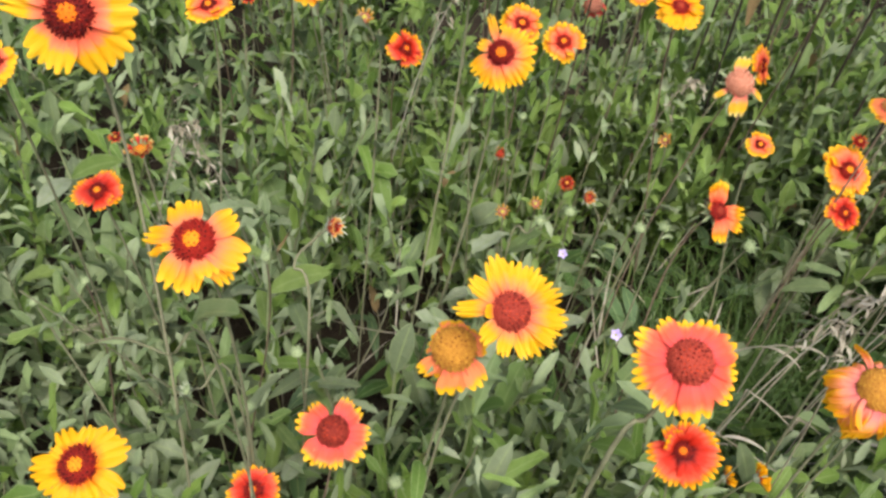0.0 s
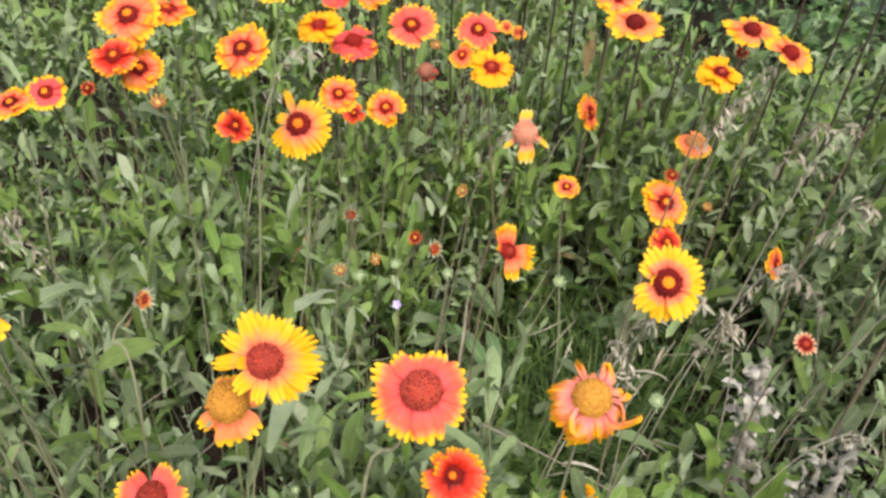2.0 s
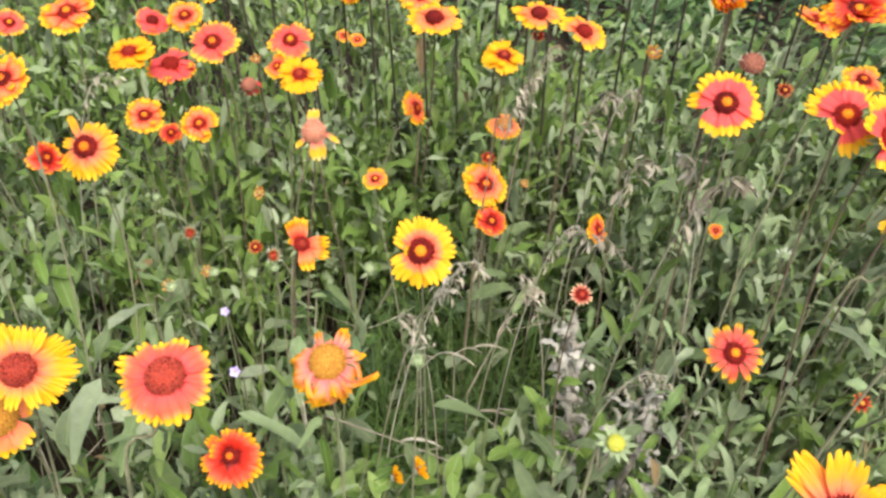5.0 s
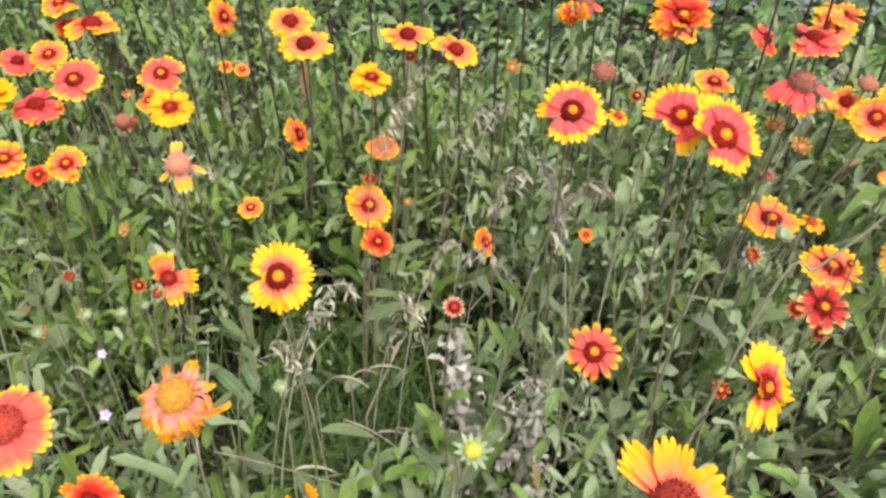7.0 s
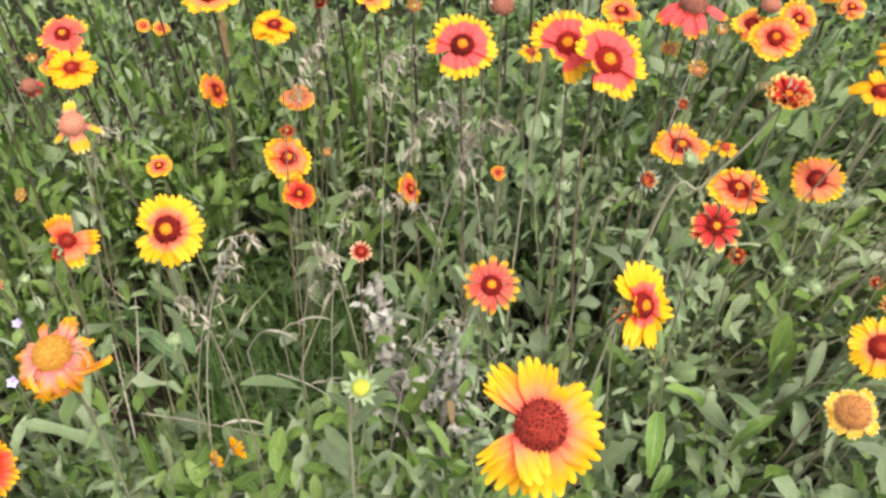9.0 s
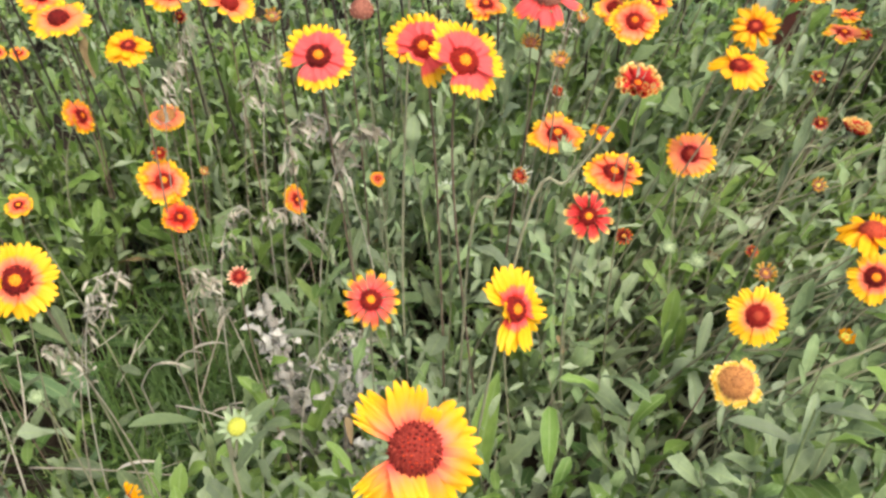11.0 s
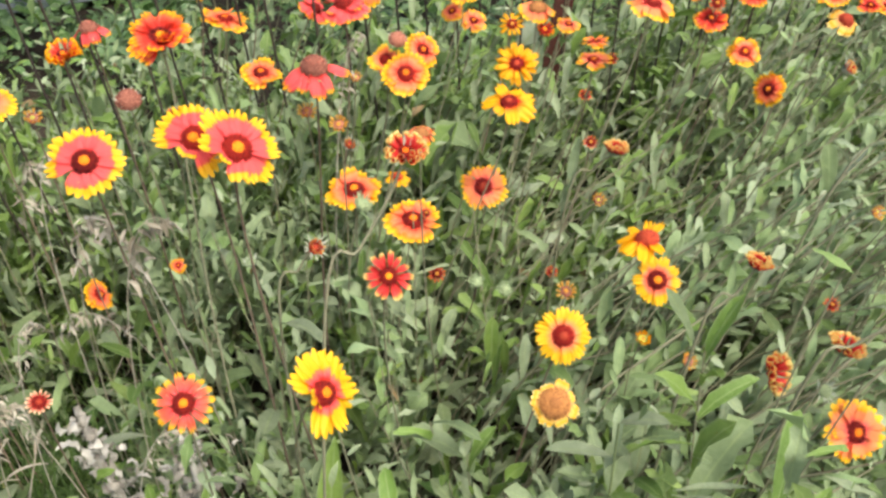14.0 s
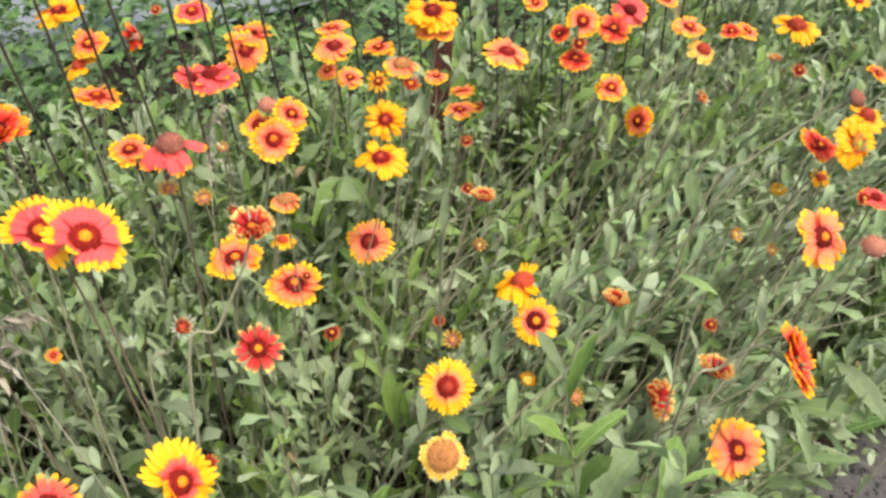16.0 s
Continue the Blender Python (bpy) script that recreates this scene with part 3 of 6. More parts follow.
def blanket_flower(kind, place, facing, across, lean=(0.0, 0.0), seed=0, dark=False, via=(), gap=None, petals=None, leafy=True):
    """One flower head with its stem. place: the middle of its disc; facing: the way it looks; across: its diameter; lean: how far its foot stands off;
    via: places that a bowed stem passes on its way down; gap: the way in which petals are lost, with folded ones beside it;
    petals: the petals one by one, as bearing, reach, spread and rise (and a turn aside, for a folded one), where the head has a shape of its own."""
    rnd = random.Random(seed * 7 + 1)
    color, form, count, rise, disc, dome, share, core, second, cal = FORMS[kind]
    say, cat = SAY[kind[0]]
    head, n = Vector(place), Vector(facing).normalized()
    foot = Vector((head.x + lean[0], head.y + lean[1], 0.0))
    if via:
        foot = Vector((via[-1][0] + lean[0] * 0.3, via[-1][1] + lean[1] * 0.3, 0.0))
    thing = tagged(new("blanket_flower" if kind[0] != "B" else "flower_bud"), say, cat, "blanket flowers in the bed")
    thing.location = foot
    rad = across / 2
    HEADS.append((head.x, head.y, head.z, rad))
    HEADS.append((head.x + 0.09 * n.x, head.y + 0.09 * n.y, head.z + 0.06, rad * 0.7 - 0.045))
    turn = n.to_track_quat("Z", "Y").to_matrix().to_4x4()
    m0 = Matrix.Translation(head - foot) @ turn @ pose(0, 0, 0, 0, 0, 0 if petals else rnd.uniform(0, 360))
    ring = share * rad
    # stem
    up = Vector((0, 0, 1))
    start = head - foot - n * rad * 0.25
    reach = max(0.05, min(0.14, head.z * 0.2)) * rnd.uniform(0.8, 1.5)
    line = bezier(start, start - (n * 0.7 + up * 0.5) * reach, Vector((-lean[0] * 0.1, -lean[1] * 0.1, head.z * 0.45)) + Vector((rnd.uniform(-.05, .05), rnd.uniform(-.05, .05), 0)), (0, 0, -0.01), 14)
    if via:
        line = curve_through([start] + [Vector(v) - foot for v in via] + [Vector((0, 0, -0.01))])
    thick = (1.3 if via and rad > 0.013 else 1.0) * (0.0009 + 0.010 * min(rad, 0.045))
    under(thing, "stem", mesh_of("stem", *tube(line, np.linspace(thick * 0.95, thick * 1.35, len(line)), 6), None, STEMD if dark else STEMF), Matrix())
    # a few leaves low on the stem
    if leafy and head.z > 0.34:
        for k in range(rnd.randint(2, 4)):
            at = line[int(len(line) * rnd.uniform(0.60, 0.92))]
            sc = rnd.uniform(0.045, 0.085)
            m = Matrix.Translation(at) @ pose(0, 0, 0, rnd.uniform(-25, 25), -rnd.uniform(15, 62), rnd.uniform(0, 360)) @ Matrix.Diagonal((sc, sc, sc, 1))
            under(thing, "leaf", STEM_LEAVES[rnd.randrange(len(STEM_LEAVES))], m)
    # head
    cs = max(ring * 1.5, rad * (0.55 if count and kind[0] != "H" else 1.25 if kind == "Hb" else 0.95))
    under(thing, "calyx", CALYX[cal], m0 @ Matrix.Translation((0, 0, -ring * 0.25)) @ Matrix.Diagonal((cs, cs, cs, 1)))
    d = under(thing, "disc", DOMES[disc][dome], m0 @ Matrix.Translation((0, 0, -ring * 0.1)) @ Matrix.Diagonal((ring, ring, ring, 1)))
    if core != disc or dome == "flat":
        top = 0.5 if dome == "flat" else 0.85
        under(d, "disc_centre", DOMES[core]["core"], Matrix.Translation((0, 0, top * (0.62 if dome == "flat" else 0.70))) @ Matrix.Diagonal((0.47, 0.47, 0.5, 1) if dome == "flat" else (0.60, 0.60, 0.42, 1)))
    pool = PETAL_SETS[color][form]
    if kind == "Wm":
        pool = PETAL_SETS[color]["crumpled"]
    swing, swing2 = rnd.uniform(0, 6.28), rnd.uniform(0, 6.28)
    loose = 1.0 if form == "broad" else 0.5
    for i, (bearing, far, spread, tip, *aside) in enumerate(petals or ()):
        long = rad * far - ring * 0.80
        wide = 1.78 * math.sin(radians(spread) / 2) * (0.35 * ring + 0.75 * rad * far) / 0.66
        if form == "curled":
            wide *= 1.25
        m = m0 @ Matrix.Rotation(radians(bearing), 4, "Z") @ Matrix.Translation((ring * 0.80, 0, ring * (-0.16 + 0.05 * (i % 3)) + (i % 2) * 0.0010)) @ Matrix.Rotation(radians(sum(aside)), 4, "Z") @ Matrix.Rotation(-radians(tip), 4, "Y") @ Matrix.Rotation(radians(rnd.gauss(0, 30 if kind == "Wm" else 7)), 4, "X")
        under(thing, "petal", pool[rnd.randrange(len(pool))], m @ Matrix.Diagonal((long, wide, long, 1)))
    if petals:
        count = second = 0
    for layer, (number, reach_part, lift) in enumerate(((count, 1.0, 0), (second, 0.78, 14))):
        for i in range(number):
            a = 2 * math.pi * (i + 0.5 * layer) / number + rnd.uniform(-0.16, 0.16) * loose
            long = (rad - ring * 0.86) * reach_part * rnd.uniform(0.88, 1.06)
            tip = rise + lift + rnd.gauss(0, 6 if form == "broad" else 8) + loose * (8 * math.sin(a + swing) + 6 * math.sin(2 * a + swing2))
            if kind[0] in "CW" and count < 10:
                tip += rnd.uniform(-14, 10)
            if kind == "Hb":
                long *= 0.8
            if kind in ("Wm", "Rb"):
                tip, long = tip + rnd.uniform(-40, 34), long * rnd.uniform(0.75, 1.15)
            wide = long * rnd.uniform(0.92, 1.12) * (1.0 if number < 12 else 0.94) * (1.25 if kind == "Wm" else 1.0)
            if form == "broad" and number > 8:
                wide = 1.2 * 2 * math.pi * (ring * 0.9 + 0.7 * long) / number / 0.66 * rnd.uniform(0.86, 1.16) * (0.8 if layer else 1.0)
            elif kind == "W":
                wide = long * rnd.uniform(1.5, 2.1)
            if kind[0] not in "CW" and form == "broad" and number > 8 and rnd.random() < 0.05:
                continue
            if gap is not None:
                out = (m0.to_3x3() @ Vector((math.cos(a), math.sin(a), 0))).normalized()
                bend = math.degrees(out.angle(Vector(gap)))
                if bend < 21:
                    continue
                if bend < 46:
                    tip, long = tip + 62, long * 0.95
            m = m0 @ Matrix.Rotation(a, 4, "Z") @ Matrix.Translation((ring * 0.86, 0, ring * (-0.12 + 0.14 * layer) + (i % 2) * 0.0012)) @ Matrix.Rotation(-radians(tip), 4, "Y") @ Matrix.Rotation(radians(rnd.gauss(0, 11)), 4, "X")
            under(thing, "petal", pool[rnd.randrange(len(pool))], m @ Matrix.Diagonal((long, wide, long, 1)))
    return thing


# ---- every flower: kind, place, facing, diameter, offset of its foot ----
blanket_flower("Ya", (-0.088, 0.424, 0.732), (-0.15, -0.54, 0.83), 0.0824, (0.003, 0.029), 1, petals=[(134, .84, 40, 8), (108, .73, 24, 4), (47, .86, 52, 6), (-3, .98, 40, 2), (-34, .98, 22, -12), (-46, .74, 36, 6), (-75, .92, 36, 0), (-108, .94, 38, -2), (-153, .58, 22, 20), (183, 1.0, 28, 0), (203, .95, 14, -6)])
blanket_flower("Ys", (0.143, 0.401, 0.712), (0.16, -0.56, 0.82), 0.0844, (-0.007, 0.003), 2, petals=[(133, .90, 28, 18), (165, 1.0, 20, -8), (107, 1.0, 25, 14), (90, 1.02, 25, 10), (70, .92, 29, 10), (47, .94, 26, 4), (26, 1.04, 26, 0), (9, 1.10, 23, 2), (-11, 1.12, 25, 0), (-29, 1.06, 21, -6), (-44, 1.0, 22, 0), (-60, .97, 26, -4), (-80, .86, 27, 4), (-109, .84, 27, 6), (-146, .80, 30, 14), (174, .62, 28, 44)])
blanket_flower("Wp", (0.109, 0.413, 0.651), (-0.18, -0.66, 0.73), 0.0766, (-0.012, 0.014), 3, petals=[(-130, .94, 32, -18), (-100, .86, 40, -24), (-73, 1.0, 44, -14), (-33, 1.0, 42, -14), (180, .66, 44, -42), (140, .64, 44, -40), (108, .66, 50, -34), (66, .64, 46, -36), (20, .74, 44, -34)])
blanket_flower("Pc", (0.263, 0.356, 0.725), (-0.10, -0.54, 0.84), 0.0797, (-0.014, 0.017), 4, via=[(0.248, 0.346, 0.675), (0.219, 0.327, 0.615)], petals=[(164, 1.05, 34, 4), (184, .98, 24, -10), (207, 1.02, 34, -2), (-118, 1.0, 36, -4), (-98, 1.0, 26, -8), (-73, 1.02, 38, 0), (-22, .96, 34, -4), (6, .90, 30, -8), (33, .93, 38, 4), (77, .84, 34, 6), (103, .74, 32, 10), (137, .86, 30, 8)], leafy=False)
blanket_flower("Rn", (0.300, 0.366, 0.605), (-0.23, -0.65, 0.72), 0.0599, (-0.018, 0.040), 5, petals=[(102, .84, 36, 32), (68, .92, 40, 26), (36, 1.0, 40, 20), (6, 1.04, 40, 14), (-25, 1.08, 40, 8), (-56, 1.08, 40, 4), (-88, 1.05, 40, 2), (-118, 1.0, 40, 4), (-145, .92, 34, 10), (202, .98, 36, 6), (165, .74, 40, 66), (148, 1.0, 36, 34), (125, .8, 30, 50)])
blanket_flower("Pc", (0.014, 0.457, 0.459), (-0.10, -0.50, 0.86), 0.0779, (-0.053, -0.013), 6, True, petals=[(85, .94, 34, 4), (53, .88, 40, 6), (10, .96, 40, 2), (-28, 1.0, 42, 0), (-66, .96, 38, 0), (-92, .96, 30, -2), (-122, 1.0, 46, 0), (178, 1.0, 46, 2), (140, .92, 32, 4)])
blanket_flower("Y2", (-0.202, 0.386, 0.485), (-0.10, -0.45, 0.89), 0.0916, (-0.028, 0.027), 7, petals=[(200, 1.0, 34, 0), (165, .62, 26, 20), (132, .78, 38, 10), (100, .74, 34, 12), (68, .88, 40, 6), (34, 1.0, 40, 0), (-22, 1.0, 38, 0), (-56, .92, 40, 0), (-94, .84, 40, 0), (-130, .84, 40, 2), (-160, .9, 30, 0)])
blanket_flower("R", (-0.058, 0.414, 0.413), (-0.11, -0.29, 0.95), 0.0524, (0.019, 0.027), 8)
blanket_flower("Y", (-0.162, 0.470, 0.874), (0.04, -0.85, 0.53), 0.0777, (0.018, -0.013), 9, petals=[(176, 1.2, 24, 4), (152, 1.0, 30, 8), (118, .95, 38, 10), (80, .95, 38, 10), (42, .98, 38, 8), (6, 1.02, 38, 4), (-30, 1.04, 38, 0), (-64, 1.04, 38, 0), (-98, 1.02, 38, 0), (-132, 1.0, 38, 0)])
blanket_flower("Y", (-0.249, 0.521, 0.800), (0.11, -0.57, 0.82), 0.0370, (0.047, 0.055), 10)
blanket_flower("R", (-0.220, 0.578, 0.637), (-0.05, -0.45, 0.89), 0.0469, (0.034, -0.011), 11)
blanket_flower("H", (-0.187, 0.611, 0.664), (-0.12, -0.18, 0.98), 0.0316, (0.063, -0.007), 12)
blanket_flower("S", (-0.264, 0.744, 0.575), (-0.11, -0.29, 0.95), 0.0178, (0.077, 0.037), 13)
blanket_flower("O", (-0.155, 0.774, 0.733), (-0.11, -0.40, 0.91), 0.0494, (-0.009, 0.025), 14)
blanket_flower("Ya", (0.154, 0.785, 0.710), (-0.17, -0.73, 0.66), 0.0768, (-0.053, 0.054), 15, petals=[(122, 1.18, 18, 6), (88, .80, 36, 4), (54, .92, 38, 4), (22, 1.0, 38, 2), (-12, 1.02, 38, 0), (-44, 1.04, 38, 0), (-76, 1.06, 38, -2), (-106, 1.06, 38, -2), (-140, .98, 38, 2), (168, .72, 30, 14)])
blanket_flower("O", (0.201, 0.980, 0.651), (0.06, -0.57, 0.82), 0.0598, (0.054, 0.028), 16)
blanket_flower("R", (0.225, 1.057, 0.580), (-0.12, -0.62, 0.78), 0.0390, (-0.029, 0.014), 17, True)
blanket_flower("O", (0.272, 1.026, 0.608), (-0.14, -0.58, 0.80), 0.0605, (-0.008, 0.063), 18)
blanket_flower("R", (0.052, 0.991, 0.589), (0.47, -0.54, 0.70), 0.0558, (-0.018, 0.078), 19, True, gap=(0.75, 0.40, 0.52))
blanket_flower("Ci", (0.429, 0.794, 0.701), (-0.05, -0.62, 0.78), 0.0500, (-0.011, 0.030), 20, True, petals=[(92, 1.3, 40, 22), (-82, 1.6, 34, -26), (216, 1.35, 16, -30), (-16, 1.5, 14, -20)])
blanket_flower("O", (0.518, 0.854, 0.584), (-0.10, -0.50, 0.86), 0.0395, (0.027, -0.018), 21)
blanket_flower("O", (0.724, 0.957, 0.489), (0.01, -0.58, 0.82), 0.0825, (0.039, 0.026), 22)
blanket_flower("R", (0.726, 0.917, 0.440), (0.02, -0.66, 0.75), 0.0574, (0.003, -0.003), 23, True)
blanket_flower("S", (0.733, 0.981, 0.526), (-0.10, -0.50, 0.86), 0.0268, (-0.008, -0.006), 24)
blanket_flower("Hb", (-0.006, 0.608, 0.593), (0.75, -0.47, 0.46), 0.0296, (-0.054, -0.040), 25, via=[(-0.026, 0.618, 0.564), (-0.047, 0.617, 0.524), (-0.028, 0.601, 0.472)])
blanket_flower("B", (-0.152, 0.355, 0.690), (-0.92, -0.36, 0.15), 0.0176, (0.172, 0.021), 26, via=[(-0.132, 0.375, 0.677), (-0.104, 0.383, 0.652), (-0.069, 0.389, 0.625)])
blanket_flower("Sd", (0.006, 0.753, 0.749), (-0.00, -0.49, 0.87), 0.0240, (-0.004, 0.048), 27, via=[(0.016, 0.761, 0.722), (0.026, 0.747, 0.671)])
blanket_flower("Sd", (0.353, 0.753, 0.642), (-0.56, -0.64, 0.53), 0.0218, (-0.000, 0.034), 28)
blanket_flower("S", (0.332, 1.023, 0.364), (-0.12, -0.69, 0.71), 0.0267, (-0.010, 0.003), 29)
blanket_flower("Hb", (0.359, 0.979, 0.373), (0.39, -0.62, 0.67), 0.0335, (-0.002, 0.023), 30, via=[(0.379, 0.985, 0.345), (0.390, 0.973, 0.293)])
blanket_flower("B", (0.278, 0.779, 0.503), (-0.12, -0.34, 0.93), 0.0256, (-0.011, 0.018), 31)
blanket_flower("B", (0.228, 0.717, 0.535), (-0.12, -0.44, 0.89), 0.0239, (0.076, -0.044), 32, via=[(0.219, 0.727, 0.506), (0.199, 0.729, 0.466)])
blanket_flower("B", (0.057, 0.605, 0.506), (-0.11, -0.40, 0.91), 0.0184, (-0.044, 0.043), 33)
blanket_flower("B", (-0.068, 0.574, 0.575), (-0.11, -0.29, 0.95), 0.0189, (-0.028, 0.019), 34, True)
blanket_flower("B", (-0.282, 0.528, 0.532), (-0.11, -0.29, 0.95), 0.0184, (0.058, 0.050), 35)
blanket_flower("B", (-0.030, 0.520, 0.498), (-0.11, -0.29, 0.95), 0.0204, (-0.035, 0.066), 36)
blanket_flower("B", (0.076, 0.377, 0.507), (-0.11, -0.29, 0.95), 0.0218, (0.045, 0.016), 37)
blanket_flower("B", (-0.066, 0.454, 0.493), (0.20, -0.36, 0.91), 0.0160, (0.028, 0.016), 38)
blanket_flower("B", (0.158, 0.458, 0.460), (-0.11, -0.29, 0.95), 0.0169, (-0.024, 0.028), 39)
blanket_flower("Bw", (-0.114, 0.434, 0.541), (-0.68, -0.34, 0.65), 0.0229, (0.100, 0.001), 40, via=[(-0.107, 0.450, 0.522), (-0.078, 0.464, 0.504)])
blanket_flower("B", (-0.238, 0.547, 0.547), (-0.11, -0.29, 0.95), 0.0164, (-0.028, -0.022), 41, True)
blanket_flower("B", (0.142, 0.884, 0.586), (-0.11, -0.29, 0.95), 0.0203, (0.035, -0.025), 42)
blanket_flower("B", (0.209, 0.874, 0.575), (-0.11, -0.29, 0.95), 0.0204, (0.010, 0.033), 43)
blanket_flower("B", (0.485, 0.713, 0.529), (0.19, -0.42, 0.89), 0.0290, (-0.038, 0.011), 44)
blanket_flower("B", (0.332, 0.680, 0.569), (-0.11, -0.29, 0.95), 0.0229, (0.003, 0.016), 45)
blanket_flower("B", (0.360, 0.683, 0.572), (-0.11, -0.29, 0.95), 0.0230, (0.027, -0.007), 46)
blanket_flower("P", (-0.236, 1.088, 0.583), (-0.12, -0.53, 0.84), 0.0675, (-0.016, 0.053), 47, True)
blanket_flower("R", (-0.120, 1.061, 0.659), (-0.12, -0.49, 0.87), 0.0707, (-0.006, -0.029), 48, True)
blanket_flower("O", (-0.093, 1.085, 0.629), (0.08, -0.61, 0.78), 0.0733, (0.030, 0.090), 49)
blanket_flower("S", (-0.190, 1.137, 0.566), (-0.12, -0.53, 0.84), 0.0264, (-0.025, 0.034), 50)
blanket_flower("O", (0.102, 0.733, 0.825), (-0.23, -0.46, 0.86), 0.0619, (-0.010, -0.011), 51)
blanket_flower("O", (0.919, 0.901, 0.407), (0.57, -0.68, 0.46), 0.0577, (-0.047, 0.001), 52)
blanket_flower("O", (-0.105, 1.114, 0.699), (-0.13, -0.48, 0.87), 0.0981, (0.052, 0.067), 53)
blanket_flower("O", (-0.073, 1.227, 0.665), (-0.06, -0.07, 1.00), 0.0867, (0.040, -0.007), 54)
blanket_flower("Rc", (-0.036, 1.333, 0.672), (0.37, -0.55, 0.75), 0.0585, (-0.041, 0.018), 55, True)
blanket_flower("O", (0.109, 1.094, 0.769), (-0.13, -0.48, 0.87), 0.0776, (-0.038, -0.016), 56)
blanket_flower("Pk", (0.191, 1.395, 0.641), (0.17, -0.49, 0.85), 0.0651, (0.014, -0.021), 57, True)
blanket_flower("O", (0.259, 1.278, 0.689), (-0.13, -0.48, 0.87), 0.0661, (-0.034, 0.027), 58)
blanket_flower("Dy", (0.169, 1.183, 0.668), (-0.10, -0.27, 0.96), 0.0779, (0.022, 0.033), 59, True)
blanket_flower("Pk", (0.226, 1.224, 0.625), (-0.10, -0.27, 0.96), 0.0888, (0.030, 0.053), 60, True)
blanket_flower("Rc", (0.431, 1.201, 0.665), (-0.09, -0.58, 0.81), 0.0806, (0.011, 0.054), 61, True)
blanket_flower("Rc", (0.307, 1.074, 0.719), (-0.14, -0.53, 0.84), 0.0808, (0.002, 0.008), 62, True)
blanket_flower("Dy", (0.434, 1.070, 0.659), (-0.12, -0.43, 0.89), 0.0757, (0.078, -0.057), 63, True)
blanket_flower("O", (0.404, 1.172, 0.631), (-0.44, -0.56, 0.70), 0.0478, (-0.009, -0.024), 64)
blanket_flower("C", (0.353, 1.235, 0.572), (-0.15, -0.65, 0.75), 0.0555, (0.041, -0.041), 65)
blanket_flower("Sd", (0.371, 1.258, 0.609), (-0.14, -0.57, 0.81), 0.0262, (-0.033, 0.042), 66, True)
blanket_flower("O", (0.578, 1.648, 0.491), (0.06, -0.64, 0.77), 0.0340, (0.031, 0.047), 67)
blanket_flower("O", (0.617, 1.685, 0.465), (0.06, -0.64, 0.77), 0.0404, (-0.022, -0.042), 68)
blanket_flower("Wm", (0.392, 0.341, 0.730), (-0.12, -0.40, 0.91), 0.0670, (0.013, 0.031), 69, petals=[(118, .98, 15, 30), (66, 1.05, 24, 24), (48, 1.0, 28, 14), (34, .90, 26, 0), (14, .98, 26, -8), (4, 1.0, 8, 4), (-12, .92, 26, -14), (-32, 1.02, 30, -14), (-50, 1.2, 30, -14), (-66, 1.12, 26, -6), (-80, 1.25, 32, -16), (-98, 1.15, 30, -8), (-114, 1.25, 32, -16), (-132, 1.15, 28, -8), (-148, 1.2, 30, -16), (-166, 1.05, 28, -8), (176, 1.1, 28, 2), (160, .98, 24, 6), (142, .8, 22, 0), (90, .8, 26, -10), (-42, .92, 22, 14), (-74, .90, 20, 12), (-106, .92, 20, 14), (-140, .95, 22, 12)])
blanket_flower("Y", (0.502, 0.483, 0.724), (-0.21, -0.71, 0.67), 0.0704, (0.039, 0.019), 70, petals=[(100, 1.05, 34, 6), (68, 1.02, 36, 4), (36, 1.02, 36, 4), (4, 1.0, 36, 2), (-28, 1.02, 36, 0), (-60, 1.06, 36, 0), (-92, 1.06, 36, 0), (-124, 1.04, 36, 2), (-152, .92, 32, 8), (178, .55, 34, 60), (160, .86, 28, 16), (132, 1.02, 34, 6)])
blanket_flower("Os", (0.394, 0.651, 0.628), (0.30, -0.62, 0.72), 0.0663, (-0.024, -0.033), 71, True, petals=[(112, 1.1, 32, 32), (86, 1.0, 26, 40), (60, .95, 32, 26), (-18, 1.1, 36, 12), (-48, 1.12, 34, 6), (-100, 1.05, 38, 4), (152, .7, 24, 44)])
blanket_flower("St", (0.708, 0.524, 0.601), (-0.04, -0.58, 0.81), 0.0283, (0.027, -0.026), 72, True)
blanket_flower("B", (0.482, 0.400, 0.656), (-0.13, -0.48, 0.87), 0.0230, (0.013, 0.035), 73)
blanket_flower("Bg", (0.616, 0.248, 0.682), (-0.17, -0.39, 0.90), 0.0359, (-0.076, -0.057), 74, via=[(0.609, 0.253, 0.641), (0.606, 0.263, 0.608)])
blanket_flower("Sd", (0.786, 0.939, 0.493), (-0.13, -0.48, 0.87), 0.0223, (-0.004, 0.064), 75)
blanket_flower("Wc", (0.762, 0.997, 0.579), (-0.10, -0.27, 0.96), 0.0609, (0.014, 0.039), 76)
blanket_flower("O", (0.657, 1.207, 0.514), (0.75, -0.50, 0.43), 0.0739, (-0.062, -0.014), 77)
blanket_flower("Sd", (0.890, 0.789, 0.780), (-0.15, -0.65, 0.75), 0.0295, (0.010, -0.009), 78, True)
blanket_flower("Ho", (0.512, 0.512, 0.346), (0.80, 0.10, 0.30), 0.0360, (-0.065, 0.028), 79)
blanket_flower("Ho", (0.484, 0.524, 0.323), (0.78, 0.05, 0.34), 0.0308, (0.013, -0.006), 80)
